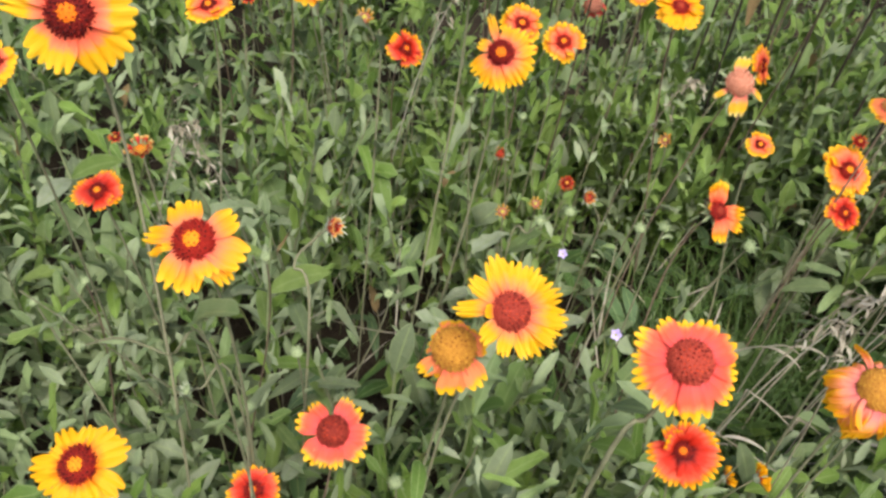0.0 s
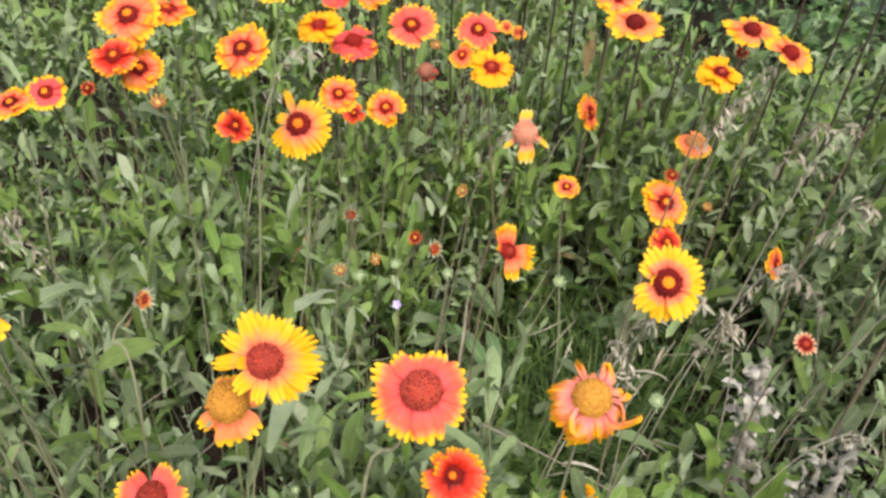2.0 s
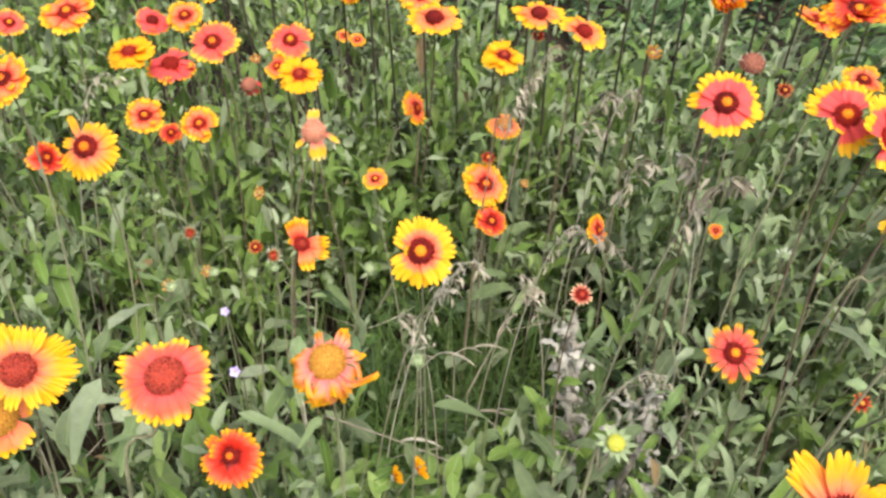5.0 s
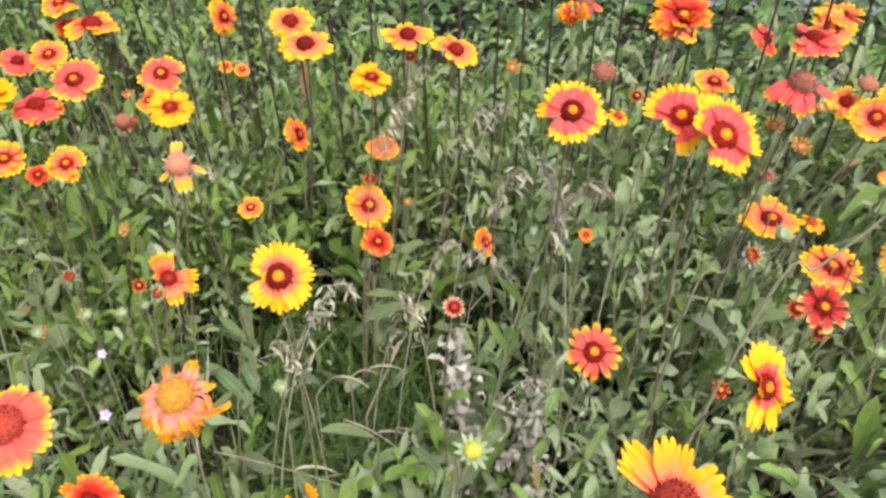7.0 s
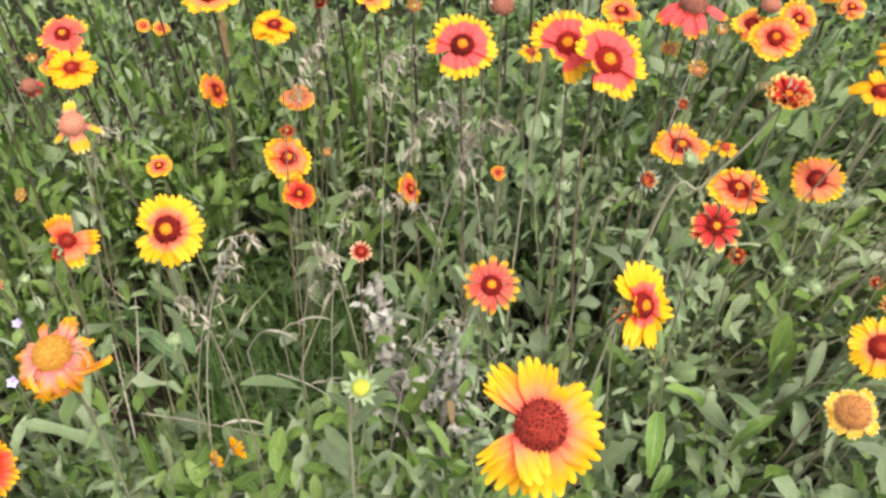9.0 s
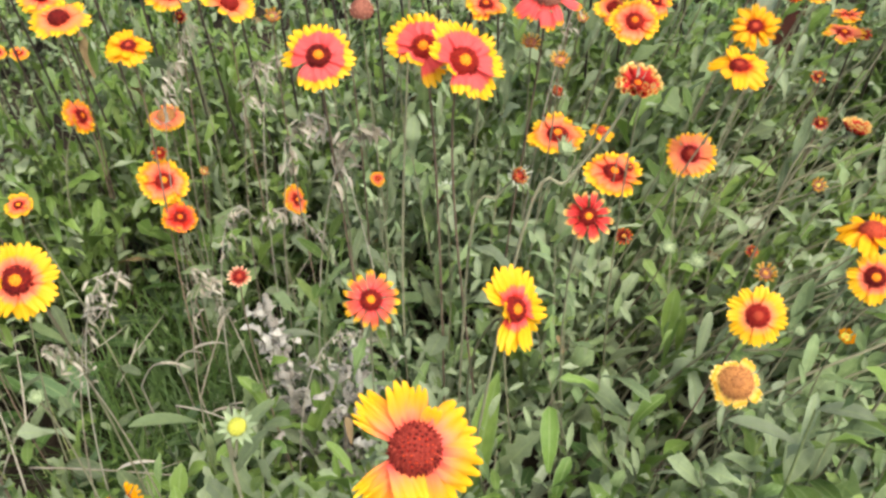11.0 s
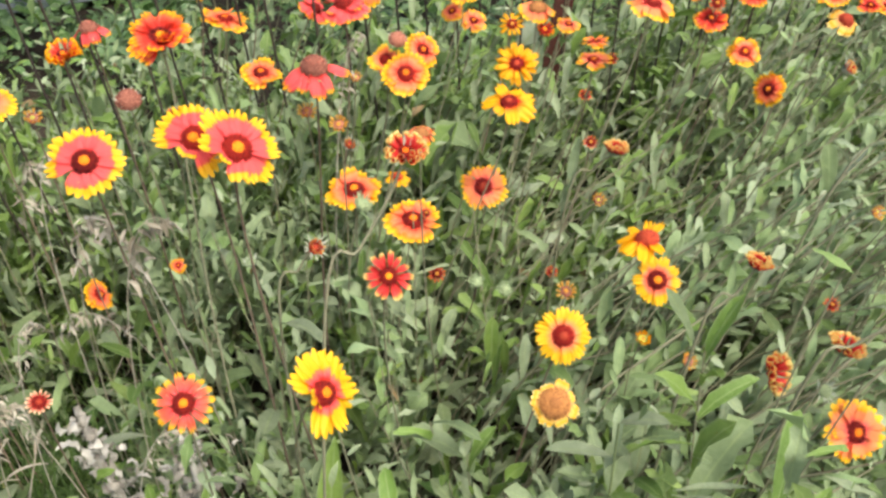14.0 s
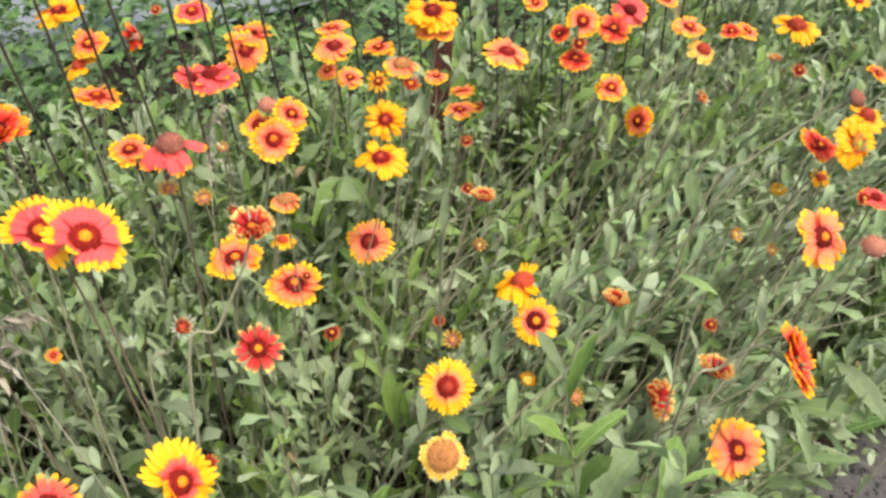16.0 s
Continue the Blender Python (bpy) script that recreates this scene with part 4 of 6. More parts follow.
blanket_flower("P", (0.849, 0.546, 0.827), (-0.26, -0.64, 0.72), 0.0765, (0.039, 0.031), 81, True, petals=[(-118, 1.02, 44, 2), (-78, .98, 42, 0), (-38, .98, 42, 2), (-2, 1.02, 42, 4), (34, 1.02, 42, 4), (70, .98, 42, 6), (106, 1.0, 42, 6), (142, 1.0, 42, 4), (174, 1.04, 38, 0)])
blanket_flower("D", (0.666, 1.120, 0.721), (-0.15, -0.34, 0.93), 0.0908, (-0.045, 0.056), 82, True, petals=[(176, 1.05, 46, 2), (132, .85, 42, 4), (86, .84, 44, 6), (40, .98, 46, 4), (-6, 1.02, 44, 2), (-50, .95, 44, -4), (-92, .8, 42, 8), (-136, .95, 44, -6)])
blanket_flower("D", (0.660, 1.212, 0.730), (-0.17, -0.39, 0.90), 0.0832, (-0.035, -0.031), 83, True)
blanket_flower("D", (0.823, 1.049, 0.746), (-0.10, -0.27, 0.96), 0.0817, (-0.052, 0.016), 84, True, petals=[(168, 1.12, 44, 6), (128, .78, 36, 4), (92, .80, 36, 8), (52, .84, 38, 4), (14, 1.10, 46, 4), (-30, .92, 40, -4), (-78, .74, 40, -10), (-128, .84, 42, -6), (-162, .95, 36, 0)])
blanket_flower("D", (0.926, 1.091, 0.694), (0.07, -0.45, 0.89), 0.0857, (-0.033, -0.009), 85, True, petals=[(150, 1.1, 40, 10), (112, 1.0, 42, 8), (70, .92, 42, 4), (28, .98, 42, 0), (-14, 1.05, 42, -4), (-56, 1.05, 44, -4), (-98, .92, 40, 2), (-150, .7, 40, 20)])
blanket_flower("Dy", (0.722, 0.913, 0.737), (-0.11, -0.38, 0.92), 0.0643, (-0.037, -0.017), 86, True)
blanket_flower("S", (0.839, 1.084, 0.694), (-0.23, -0.57, 0.79), 0.0253, (-0.028, -0.017), 87)
blanket_flower("Rq", (0.789, 0.345, 0.659), (-0.19, -0.59, 0.79), 0.0595, (0.056, 0.086), 88)
blanket_flower("P", (0.946, 0.412, 0.846), (-0.08, -0.73, 0.68), 0.0873, (0.059, 0.021), 89, True, petals=[(112, 1.05, 34, 8), (84, 1.02, 34, 6), (56, 1.0, 34, 4), (28, 1.0, 34, 2), (0, 1.0, 34, 0), (-28, 1.0, 34, 2), (-58, 1.0, 36, 0), (-90, .92, 36, 2), (-122, .84, 34, 30), (150, .95, 34, 26), (198, .66, 36, 60)], leafy=False)
blanket_flower("P", (0.930, 0.462, 0.847), (-0.43, -0.52, 0.74), 0.0767, (0.033, 0.039), 90, True, petals=[(176, 1.08, 34, 2), (148, 1.12, 36, 4), (118, 1.08, 36, 6), (90, 1.0, 36, 8), (62, .9, 34, 10), (-38, 1.0, 34, 0), (-66, 1.08, 36, -4), (-98, .66, 30, 30), (-132, .62, 30, 36)])
blanket_flower("Yd", (0.841, 0.180, 0.747), (0.22, -0.82, 0.53), 0.0740, (0.083, 0.086), 91, petals=[(118, .98, 34, 8), (88, 1.02, 36, 6), (58, 1.0, 36, 4), (28, 1.02, 36, 2), (-2, 1.02, 36, 0), (-32, 1.02, 36, 2), (-62, 1.02, 36, 2), (-92, 1.04, 36, 0), (-122, 1.0, 36, 2), (-150, .98, 34, 10), (180, .62, 34, 58), (152, .80, 34, 44)])
blanket_flower("Yb", (0.701, 0.103, 0.750), (-0.16, -0.71, 0.69), 0.0997, (-0.009, -0.006), 92, petals=[(136, .98, 18, 2), (118, 1.04, 28, 4), (97, 1.0, 32, 8), (76, .90, 25, 12), (50, .66, 32, 24), (20, .88, 36, 4), (-9, .94, 36, 0), (-39, 1.02, 38, 2), (-66, 1.0, 34, -6), (-92, 1.05, 36, 2), (-118, 1.05, 32, -4), (-142, 1.08, 32, 0), (-160, 1.0, 18, 4), (194, .98, 34, 26, 94)])
blanket_flower("Rp", (1.204, 0.561, 0.606), (-0.11, -0.23, 0.97), 0.0865, (-0.063, -0.038), 93, leafy=False)
blanket_flower("Rp", (1.204, 0.442, 0.605), (-0.04, -0.32, 0.95), 0.0824, (-0.077, 0.050), 94, leafy=False)
blanket_flower("S", (1.215, 0.426, 0.618), (-0.23, -0.57, 0.79), 0.0174, (-0.076, 0.086), 95)
blanket_flower("Rt", (1.020, 0.292, 0.699), (-0.26, -0.64, 0.72), 0.0553, (0.074, 0.034), 96)
blanket_flower("Rd", (0.953, 0.521, 0.932), (-0.19, -0.44, 0.88), 0.0700, (-0.030, -0.016), 97, gap=(-0.23, -0.59, -0.77))
blanket_flower("Cp", (1.116, 0.495, 0.848), (-0.11, -0.23, 0.97), 0.0791, (-0.009, 0.053), 98, True, petals=[(194, 1.1, 30, -10), (224, .95, 26, -26), (262, 1.1, 34, -36), (290, 1.0, 30, -38), (340, 1.1, 30, -12), (96, .62, 40, -30)])
blanket_flower("C2", (0.972, 0.685, 0.804), (-0.17, -0.39, 0.90), 0.0355, (-0.017, 0.006), 99)
blanket_flower("O", (1.290, 0.524, 0.767), (-0.40, -0.48, 0.78), 0.0700, (-0.103, 0.074), 100)
blanket_flower("O", (1.357, 0.555, 0.770), (-0.22, -0.67, 0.71), 0.0533, (-0.130, 0.115), 101)
blanket_flower("D", (1.356, 0.634, 0.734), (-0.46, -0.35, 0.81), 0.0564, (-0.106, 0.134), 102)
blanket_flower("C2", (1.370, 0.620, 0.765), (-0.17, -0.39, 0.90), 0.0322, (-0.127, 0.056), 103)
blanket_flower("Dr", (1.430, 0.441, 0.753), (-0.46, -0.40, 0.79), 0.0670, (-0.138, 0.031), 104)
blanket_flower("Dy", (1.388, 0.421, 0.717), (-0.31, -0.19, 0.93), 0.0742, (-0.152, 0.095), 105, petals=[(172, 1.1, 46, 0), (124, .92, 42, 10), (66, .84, 42, 6), (18, 1.0, 46, 0), (-28, 1.12, 44, -4), (-74, 1.1, 44, -6), (-130, .74, 40, 10)])
blanket_flower("Pp", (1.393, 0.475, 0.551), (-0.45, -0.48, 0.75), 0.0795, (-0.174, 0.091), 106)
blanket_flower("Ht", (1.021, 0.251, 0.866), (-0.14, -0.32, 0.94), 0.0427, (-0.196, 0.228), 107, via=[(1.004, 0.262, 0.819), (0.975, 0.279, 0.767), (0.933, 0.294, 0.702)], leafy=False)
blanket_flower("Wc", (1.167, 0.377, 0.779), (-0.01, -0.19, 0.98), 0.0406, (0.034, -0.011), 108)
blanket_flower("Hb", (0.993, 0.378, 0.712), (-0.03, -0.76, 0.65), 0.0295, (-0.070, 0.071), 109, via=[(0.981, 0.398, 0.679), (0.947, 0.406, 0.614)])
blanket_flower("Yf", (1.184, 0.174, 0.564), (-0.51, -0.53, 0.68), 0.0698, (-0.104, 0.040), 110, True, petals=[(88, 1.0, 36, 4), (54, 1.0, 36, 4), (22, .96, 34, 2), (-8, 1.02, 32, 0), (-42, .98, 36, 0), (-76, 1.0, 36, 0), (-110, 1.0, 36, 0), (-144, .98, 36, 2), (186, .98, 34, 4), (152, 1.0, 36, 4), (120, .98, 34, 6)])
blanket_flower("W", (1.115, 0.135, 0.532), (-0.42, -0.45, 0.78), 0.0591, (-0.020, -0.001), 111, petals=[(60, 1.0, 40, 20), (14, .86, 40, -6), (-28, 1.12, 36, -16), (-70, 1.0, 44, -20), (-116, 1.02, 44, -16), (-160, .92, 42, -10), (160, .96, 40, 8), (108, .8, 46, 24)])
blanket_flower("Y", (1.315, 0.127, 0.592), (-0.51, -0.53, 0.68), 0.0623, (-0.062, 0.027), 112, petals=[(100, .98, 36, 6), (64, 1.0, 38, 4), (28, 1.0, 38, 4), (-8, 1.0, 38, 2), (-44, 1.02, 38, 0), (-80, 1.04, 38, 0), (-116, 1.0, 38, 2), (-152, .96, 38, 4), (172, .96, 36, 6), (136, .96, 36, 8)])
blanket_flower("Yc", (1.337, 0.158, 0.629), (-0.04, 0.06, 1.00), 0.0782, (-0.101, 0.122), 113, petals=[(172, 1.2, 26, 8), (146, .9, 24, 14), (-10, 1.15, 34, 0), (-40, 1.05, 36, -2), (-72, 1.0, 36, -4), (-104, 1.0, 34, -4), (-136, .9, 32, 0), (24, .9, 30, 10)])
blanket_flower("S", (1.495, 0.349, 0.629), (-0.39, -0.42, 0.81), 0.0235, (-0.123, 0.108), 114)
blanket_flower("Hh", (1.361, 0.230, 0.719), (0.25, -0.08, 0.96), 0.0391, (-0.137, 0.095), 115, via=[(1.350, 0.252, 0.689), (1.309, 0.268, 0.624)])
blanket_flower("Oy", (1.502, 0.359, 0.755), (-0.08, -0.13, 0.99), 0.0538, (-0.169, 0.118), 116)
blanket_flower("O", (1.568, 0.399, 0.751), (0.09, 0.04, 1.00), 0.0417, (-0.132, 0.083), 117, True)
blanket_flower("S", (1.527, 0.345, 0.752), (-0.39, -0.42, 0.81), 0.0207, (-0.140, 0.096), 118)
blanket_flower("S", (1.692, 0.489, 0.587), (-0.33, -0.36, 0.87), 0.0258, (-0.193, 0.066), 119)
blanket_flower("O", (1.836, 0.277, 0.673), (-0.45, -0.48, 0.75), 0.0573, (-0.136, 0.076), 120)
blanket_flower("O", (1.858, 0.232, 0.610), (-0.84, 0.20, 0.50), 0.0622, (-0.132, 0.148), 121, True)
blanket_flower("Hh", (1.245, -0.008, 0.727), (0.23, -0.17, 0.96), 0.0348, (-0.081, 0.114), 122, via=[(1.239, 0.004, 0.687), (1.207, 0.024, 0.625)])
blanket_flower("Oy", (1.333, -0.134, 0.490), (-0.33, -0.66, 0.67), 0.0791, (-0.128, 0.118), 123, via=[(1.304, -0.100, 0.444), (1.290, -0.073, 0.408)])
blanket_flower("Rs", (1.347, -0.172, 0.640), (0.28, -0.84, 0.46), 0.0842, (-0.093, 0.130), 124, via=[(1.354, -0.133, 0.639), (1.336, -0.100, 0.605), (1.299, -0.071, 0.546)], leafy=False)
blanket_flower("Hf", (1.342, -0.091, 0.590), (0.23, -0.17, 0.96), 0.0494, (-0.119, 0.125), 125)
blanket_flower("Hs", (1.346, -0.025, 0.506), (0.10, -0.90, 0.43), 0.0596, (-0.080, 0.097), 126)
blanket_flower("Oy", (1.616, -0.133, 0.626), (-0.28, -0.70, 0.66), 0.0909, (-0.135, 0.276), 127)
blanket_flower("R", (1.746, -0.084, 0.689), (-0.10, -0.52, 0.85), 0.0637, (-0.157, 0.043), 128)
blanket_flower("Yk", (1.691, -0.137, 0.730), (-0.27, -0.85, 0.46), 0.0735, (-0.130, 0.170), 129)
blanket_flower("Yc", (1.733, -0.136, 0.752), (-0.10, -0.52, 0.85), 0.0597, (-0.123, 0.132), 130)
blanket_flower("Yc", (1.726, -0.098, 0.651), (-0.30, -0.30, 0.90), 0.0319, (-0.179, 0.115), 131)
blanket_flower("C2", (1.740, -0.117, 0.769), (-0.05, -0.83, 0.56), 0.0300, (-0.170, 0.324), 132, via=[(1.719, -0.074, 0.740), (1.670, -0.018, 0.691), (1.599, 0.031, 0.612)])
blanket_flower("Pk", (1.700, -0.174, 0.654), (-0.21, -0.24, 0.95), 0.0454, (-0.128, 0.148), 133, True)
blanket_flower("S", (1.689, -0.162, 0.655), (-0.53, -0.45, 0.72), 0.0242, (-0.144, 0.069), 134)
blanket_flower("C2", (1.651, -0.191, 0.609), (-0.30, -0.30, 0.90), 0.0373, (-0.130, 0.098), 135)
blanket_flower("Hd", (0.915, 0.684, 0.884), (-0.26, -0.29, 0.92), 0.0407, (0.009, -0.012), 136)
blanket_flower("Cp", (0.997, 0.796, 0.862), (-0.08, -0.13, 0.99), 0.0564, (-0.041, -0.028), 137, True)
blanket_flower("O", (1.197, 0.734, 0.744), (-0.10, -0.28, 0.95), 0.0663, (-0.069, -0.033), 138)
blanket_flower("Yc", (1.106, 0.831, 0.658), (0.06, -0.34, 0.94), 0.0417, (0.025, -0.004), 139)
blanket_flower("S", (1.016, 0.665, 0.774), (-0.26, -0.64, 0.72), 0.0210, (-0.015, 0.074), 140)
blanket_flower("O", (1.316, 0.998, 0.728), (0.08, -0.16, 0.98), 0.0842, (-0.164, 0.071), 141)
blanket_flower("Rb", (1.473, 1.081, 0.769), (-0.15, -0.78, 0.61), 0.0533, (-0.169, 0.082), 142, True)
blanket_flower("O", (1.370, 1.066, 0.793), (-0.46, -0.40, 0.79), 0.0682, (-0.122, 0.147), 143)
blanket_flower("Yc", (1.345, 1.076, 0.761), (-0.31, -0.07, 0.95), 0.0665, (-0.138, 0.065), 144)
blanket_flower("Dy", (1.385, 1.159, 0.835), (-0.11, -0.17, 0.98), 0.0944, (-0.097, 0.052), 145, True)
blanket_flower("P", (1.629, 1.106, 0.765), (-0.30, -0.30, 0.90), 0.0803, (-0.119, 0.115), 146)
blanket_flower("S", (1.572, 1.144, 0.781), (-0.46, -0.40, 0.79), 0.0248, (-0.165, 0.145), 147)
blanket_flower("Pk", (1.374, 0.742, 0.791), (-0.10, -0.04, 0.99), 0.0887, (-0.092, 0.097), 148, True)
blanket_flower("Pp", (1.586, 0.911, 0.730), (-0.53, -0.45, 0.72), 0.0856, (-0.179, 0.151), 149)
blanket_flower("O", (1.619, 0.934, 0.747), (0.02, -0.08, 1.00), 0.0978, (-0.154, 0.070), 150)
blanket_flower("O", (0.289, 1.343, 0.755), (-0.13, -0.29, 0.95), 0.0681, (0.044, 0.003), 151)
blanket_flower("D", (0.334, 1.309, 0.725), (0.03, -0.13, 0.99), 0.0957, (0.003, 0.040), 152, True)
blanket_flower("R", (0.292, 1.354, 0.711), (-0.35, -0.31, 0.88), 0.0499, (0.041, -0.003), 153, True)
blanket_flower("O", (0.560, 1.352, 0.703), (0.59, -0.68, 0.44), 0.0697, (0.018, -0.010), 154)
blanket_flower("Pk", (1.479, 0.950, 0.708), (0.37, -0.69, 0.62), 0.0681, (-0.171, 0.123), 155, True)
blanket_flower("Pp", (1.581, 0.671, 0.776), (-0.21, -0.24, 0.95), 0.0789, (-0.187, 0.107), 156)
blanket_flower("Oy", (1.624, 0.712, 0.787), (0.02, -0.08, 1.00), 0.0655, (-0.158, 0.124), 157)
blanket_flower("Oy", (1.631, 0.695, 0.695), (-0.24, -0.38, 0.89), 0.0513, (-0.117, 0.146), 158, True)
blanket_flower("Oy", (1.609, 0.726, 0.712), (-0.49, -0.18, 0.85), 0.0449, (-0.129, 0.105), 159)
blanket_flower("Dy", (1.606, 0.474, 0.853), (-0.26, -0.27, 0.93), 0.0913, (-0.161, 0.071), 160)
blanket_flower("Oy", (1.604, 0.470, 0.826), (-0.11, -0.17, 0.98), 0.0659, (-0.138, 0.102), 161)
blanket_flower("O", (1.554, 0.547, 0.802), (-0.16, -0.08, 0.98), 0.0536, (-0.123, 0.108), 162, True)
blanket_flower("Yr", (1.473, 0.484, 0.788), (-0.53, -0.45, 0.72), 0.0386, (-0.170, 0.109), 163)
blanket_flower("Wc", (1.510, 0.465, 0.806), (-0.11, -0.17, 0.98), 0.0572, (-0.193, 0.005), 164)
blanket_flower("Sr", (1.505, 0.449, 0.778), (-0.33, -0.56, 0.76), 0.0304, (-0.114, 0.039), 165)
blanket_flower("Oy", (1.582, 0.459, 0.759), (-0.11, -0.17, 0.98), 0.0410, (-0.167, 0.109), 166)
blanket_flower("Pp", (1.532, 0.294, 0.843), (-0.04, -0.25, 0.97), 0.0697, (-0.168, 0.130), 167)
blanket_flower("Rp", (1.838, 0.335, 0.781), (-0.59, -0.48, 0.65), 0.0630, (-0.150, 0.122), 168)
blanket_flower("R", (1.940, 0.325, 0.736), (-0.39, -0.36, 0.85), 0.0630, (-0.165, 0.109), 169)
blanket_flower("Pk", (1.987, 0.316, 0.756), (-0.33, -0.44, 0.84), 0.0719, (-0.155, 0.092), 170, True)
blanket_flower("R", (1.810, 0.333, 0.725), (-0.27, -0.16, 0.95), 0.0598, (-0.142, 0.028), 171, True)
blanket_flower("S", (1.816, 0.330, 0.750), (-0.46, -0.40, 0.79), 0.0287, (-0.164, 0.143), 172)
blanket_flower("R", (1.819, 0.369, 0.761), (-0.64, -0.03, 0.77), 0.0387, (-0.167, 0.065), 173)
blanket_flower("Oy", (2.058, 0.229, 0.714), (-0.21, -0.24, 0.95), 0.0647, (-0.134, 0.063), 174)
blanket_flower("Yk2", (2.036, 0.190, 0.684), (-0.10, -0.52, 0.85), 0.0661, (-0.107, 0.088), 175)
blanket_flower("O", (2.407, 0.220, 0.591), (-0.00, -0.46, 0.89), 0.0626, (-0.149, 0.130), 176)
blanket_flower("Yc", (2.288, 0.093, 0.660), (-0.21, -0.24, 0.95), 0.0965, (-0.038, 0.133), 177)
blanket_flower("S", (2.146, 0.043, 0.628), (-0.46, -0.40, 0.79), 0.0295, (-0.181, 0.115), 178)
blanket_flower("Hb", (2.133, 0.088, 0.647), (0.02, -0.08, 1.00), 0.0359, (-0.179, 0.080), 179)
blanket_flower("Yc", (2.517, 0.028, 0.649), (-0.30, -0.30, 0.90), 0.0556, (-0.134, 0.124), 180)
blanket_flower("O", (2.030, -0.102, 0.692), (-0.10, -0.52, 0.85), 0.0405, (-0.147, 0.103), 181)
blanket_flower("R", (2.361, 0.240, 0.603), (-0.41, -0.13, 0.90), 0.0493, (-0.167, 0.098), 182)
blanket_flower("O", (1.916, 0.472, 0.772), (-0.30, -0.30, 0.90), 0.0480, (-0.189, 0.114), 183)
blanket_flower("O", (2.214, 0.336, 0.704), (-0.30, -0.30, 0.90), 0.0464, (-0.106, 0.116), 184)
blanket_flower("Hb", (1.710, 0.080, 0.743), (0.10, -0.73, 0.68), 0.0327, (-0.178, 0.109), 185)
blanket_flower("By", (1.705, -0.048, 0.624), (-0.11, -0.17, 0.98), 0.0311, (-0.128, 0.151), 186)
blanket_flower("Sd", (1.523, -0.045, 0.657), (-0.24, -0.73, 0.64), 0.0260, (-0.199, 0.111), 187, via=[(1.516, -0.018, 0.630), (1.507, -0.007, 0.585)])
blanket_flower("Sd", (1.430, 0.289, 0.584), (-0.40, -0.60, 0.70), 0.0266, (-0.156, 0.132), 188)
blanket_flower("S", (1.540, -0.028, 0.486), (-0.46, -0.40, 0.79), 0.0226, (-0.173, 0.098), 189)
blanket_flower("B", (1.430, 0.028, 0.645), (-0.30, -0.30, 0.90), 0.0256, (-0.166, 0.072), 190)
blanket_flower("Sd", (1.232, 0.562, 0.772), (-0.33, -0.56, 0.76), 0.0214, (-0.010, 0.115), 191)
blanket_flower("Sy", (1.131, 0.483, 0.770), (-0.40, -0.48, 0.78), 0.0275, (0.006, 0.064), 192)
blanket_flower("Sy", (1.104, 0.507, 0.791), (-0.33, -0.44, 0.84), 0.0271, (0.006, 0.011), 193)
blanket_flower("S", (1.292, 0.489, 0.430), (-0.45, -0.48, 0.75), 0.0288, (-0.075, 0.069), 194)
blanket_flower("Sy", (1.302, 0.063, 0.501), (-0.32, -0.49, 0.81), 0.0266, (-0.090, 0.105), 195, via=[(1.293, 0.074, 0.461), (1.256, 0.091, 0.403)])
blanket_flower("B", (1.121, 0.239, 0.354), (-0.23, -0.41, 0.88), 0.0253, (0.060, -0.003), 196)
blanket_flower("By", (1.265, 0.111, 0.537), (-0.10, -0.42, 0.90), 0.0276, (-0.024, 0.029), 197)
blanket_flower("Sy", (1.279, 0.236, 0.538), (-0.33, -0.36, 0.87), 0.0328, (-0.123, 0.075), 198)
blanket_flower("B", (1.270, 0.331, 0.496), (-0.26, -0.29, 0.92), 0.0400, (-0.077, 0.037), 199)
blanket_flower("B", (1.236, 0.356, 0.520), (-0.26, -0.29, 0.92), 0.0361, (-0.051, 0.166), 200, True)
blanket_flower("B", (1.232, 0.147, 0.537), (-0.33, -0.36, 0.87), 0.0249, (-0.087, 0.076), 201)
blanket_flower("S", (1.310, 0.281, 0.530), (-0.33, -0.36, 0.87), 0.0187, (-0.071, 0.112), 202)
blanket_flower("Bw", (1.022, 0.574, 0.577), (-0.04, -0.03, 1.00), 0.0343, (-0.028, 0.031), 203)
blanket_flower("Hb", (1.314, 0.696, 0.583), (-0.01, -0.54, 0.84), 0.0309, (-0.079, 0.110), 204)
blanket_flower("Yc", (1.314, 0.587, 0.564), (0.11, -0.22, 0.97), 0.0445, (-0.117, 0.099), 205)
blanket_flower("S", (1.085, 0.374, 0.618), (-0.44, -0.56, 0.70), 0.0267, (0.049, 0.004), 206)
blanket_flower("S", (0.933, 0.308, 0.595), (-0.28, -0.71, 0.65), 0.0219, (0.033, 0.003), 207)
blanket_flower("B", (1.165, 0.499, 0.627), (0.35, -0.45, 0.83), 0.0465, (-0.062, 0.046), 208)
blanket_flower("Bw", (1.340, -0.088, 0.522), (-0.40, -0.60, 0.70), 0.0406, (-0.156, 0.082), 209)
blanket_flower("Bw", (1.508, 0.358, 0.609), (0.02, -0.08, 1.00), 0.0300, (-0.158, 0.102), 210, True)
blanket_flower("Sd", (1.595, -0.078, 0.598), (-0.26, -0.51, 0.82), 0.0230, (-0.134, 0.073), 211)
blanket_flower("O", (0.945, 0.627, 0.591), (-0.26, -0.62, 0.74), 0.0219, (0.019, 0.028), 212)
blanket_flower("Hb", (0.224, 1.074, 0.372), (-0.04, -0.62, 0.78), 0.0329, (-0.030, 0.012), 213)
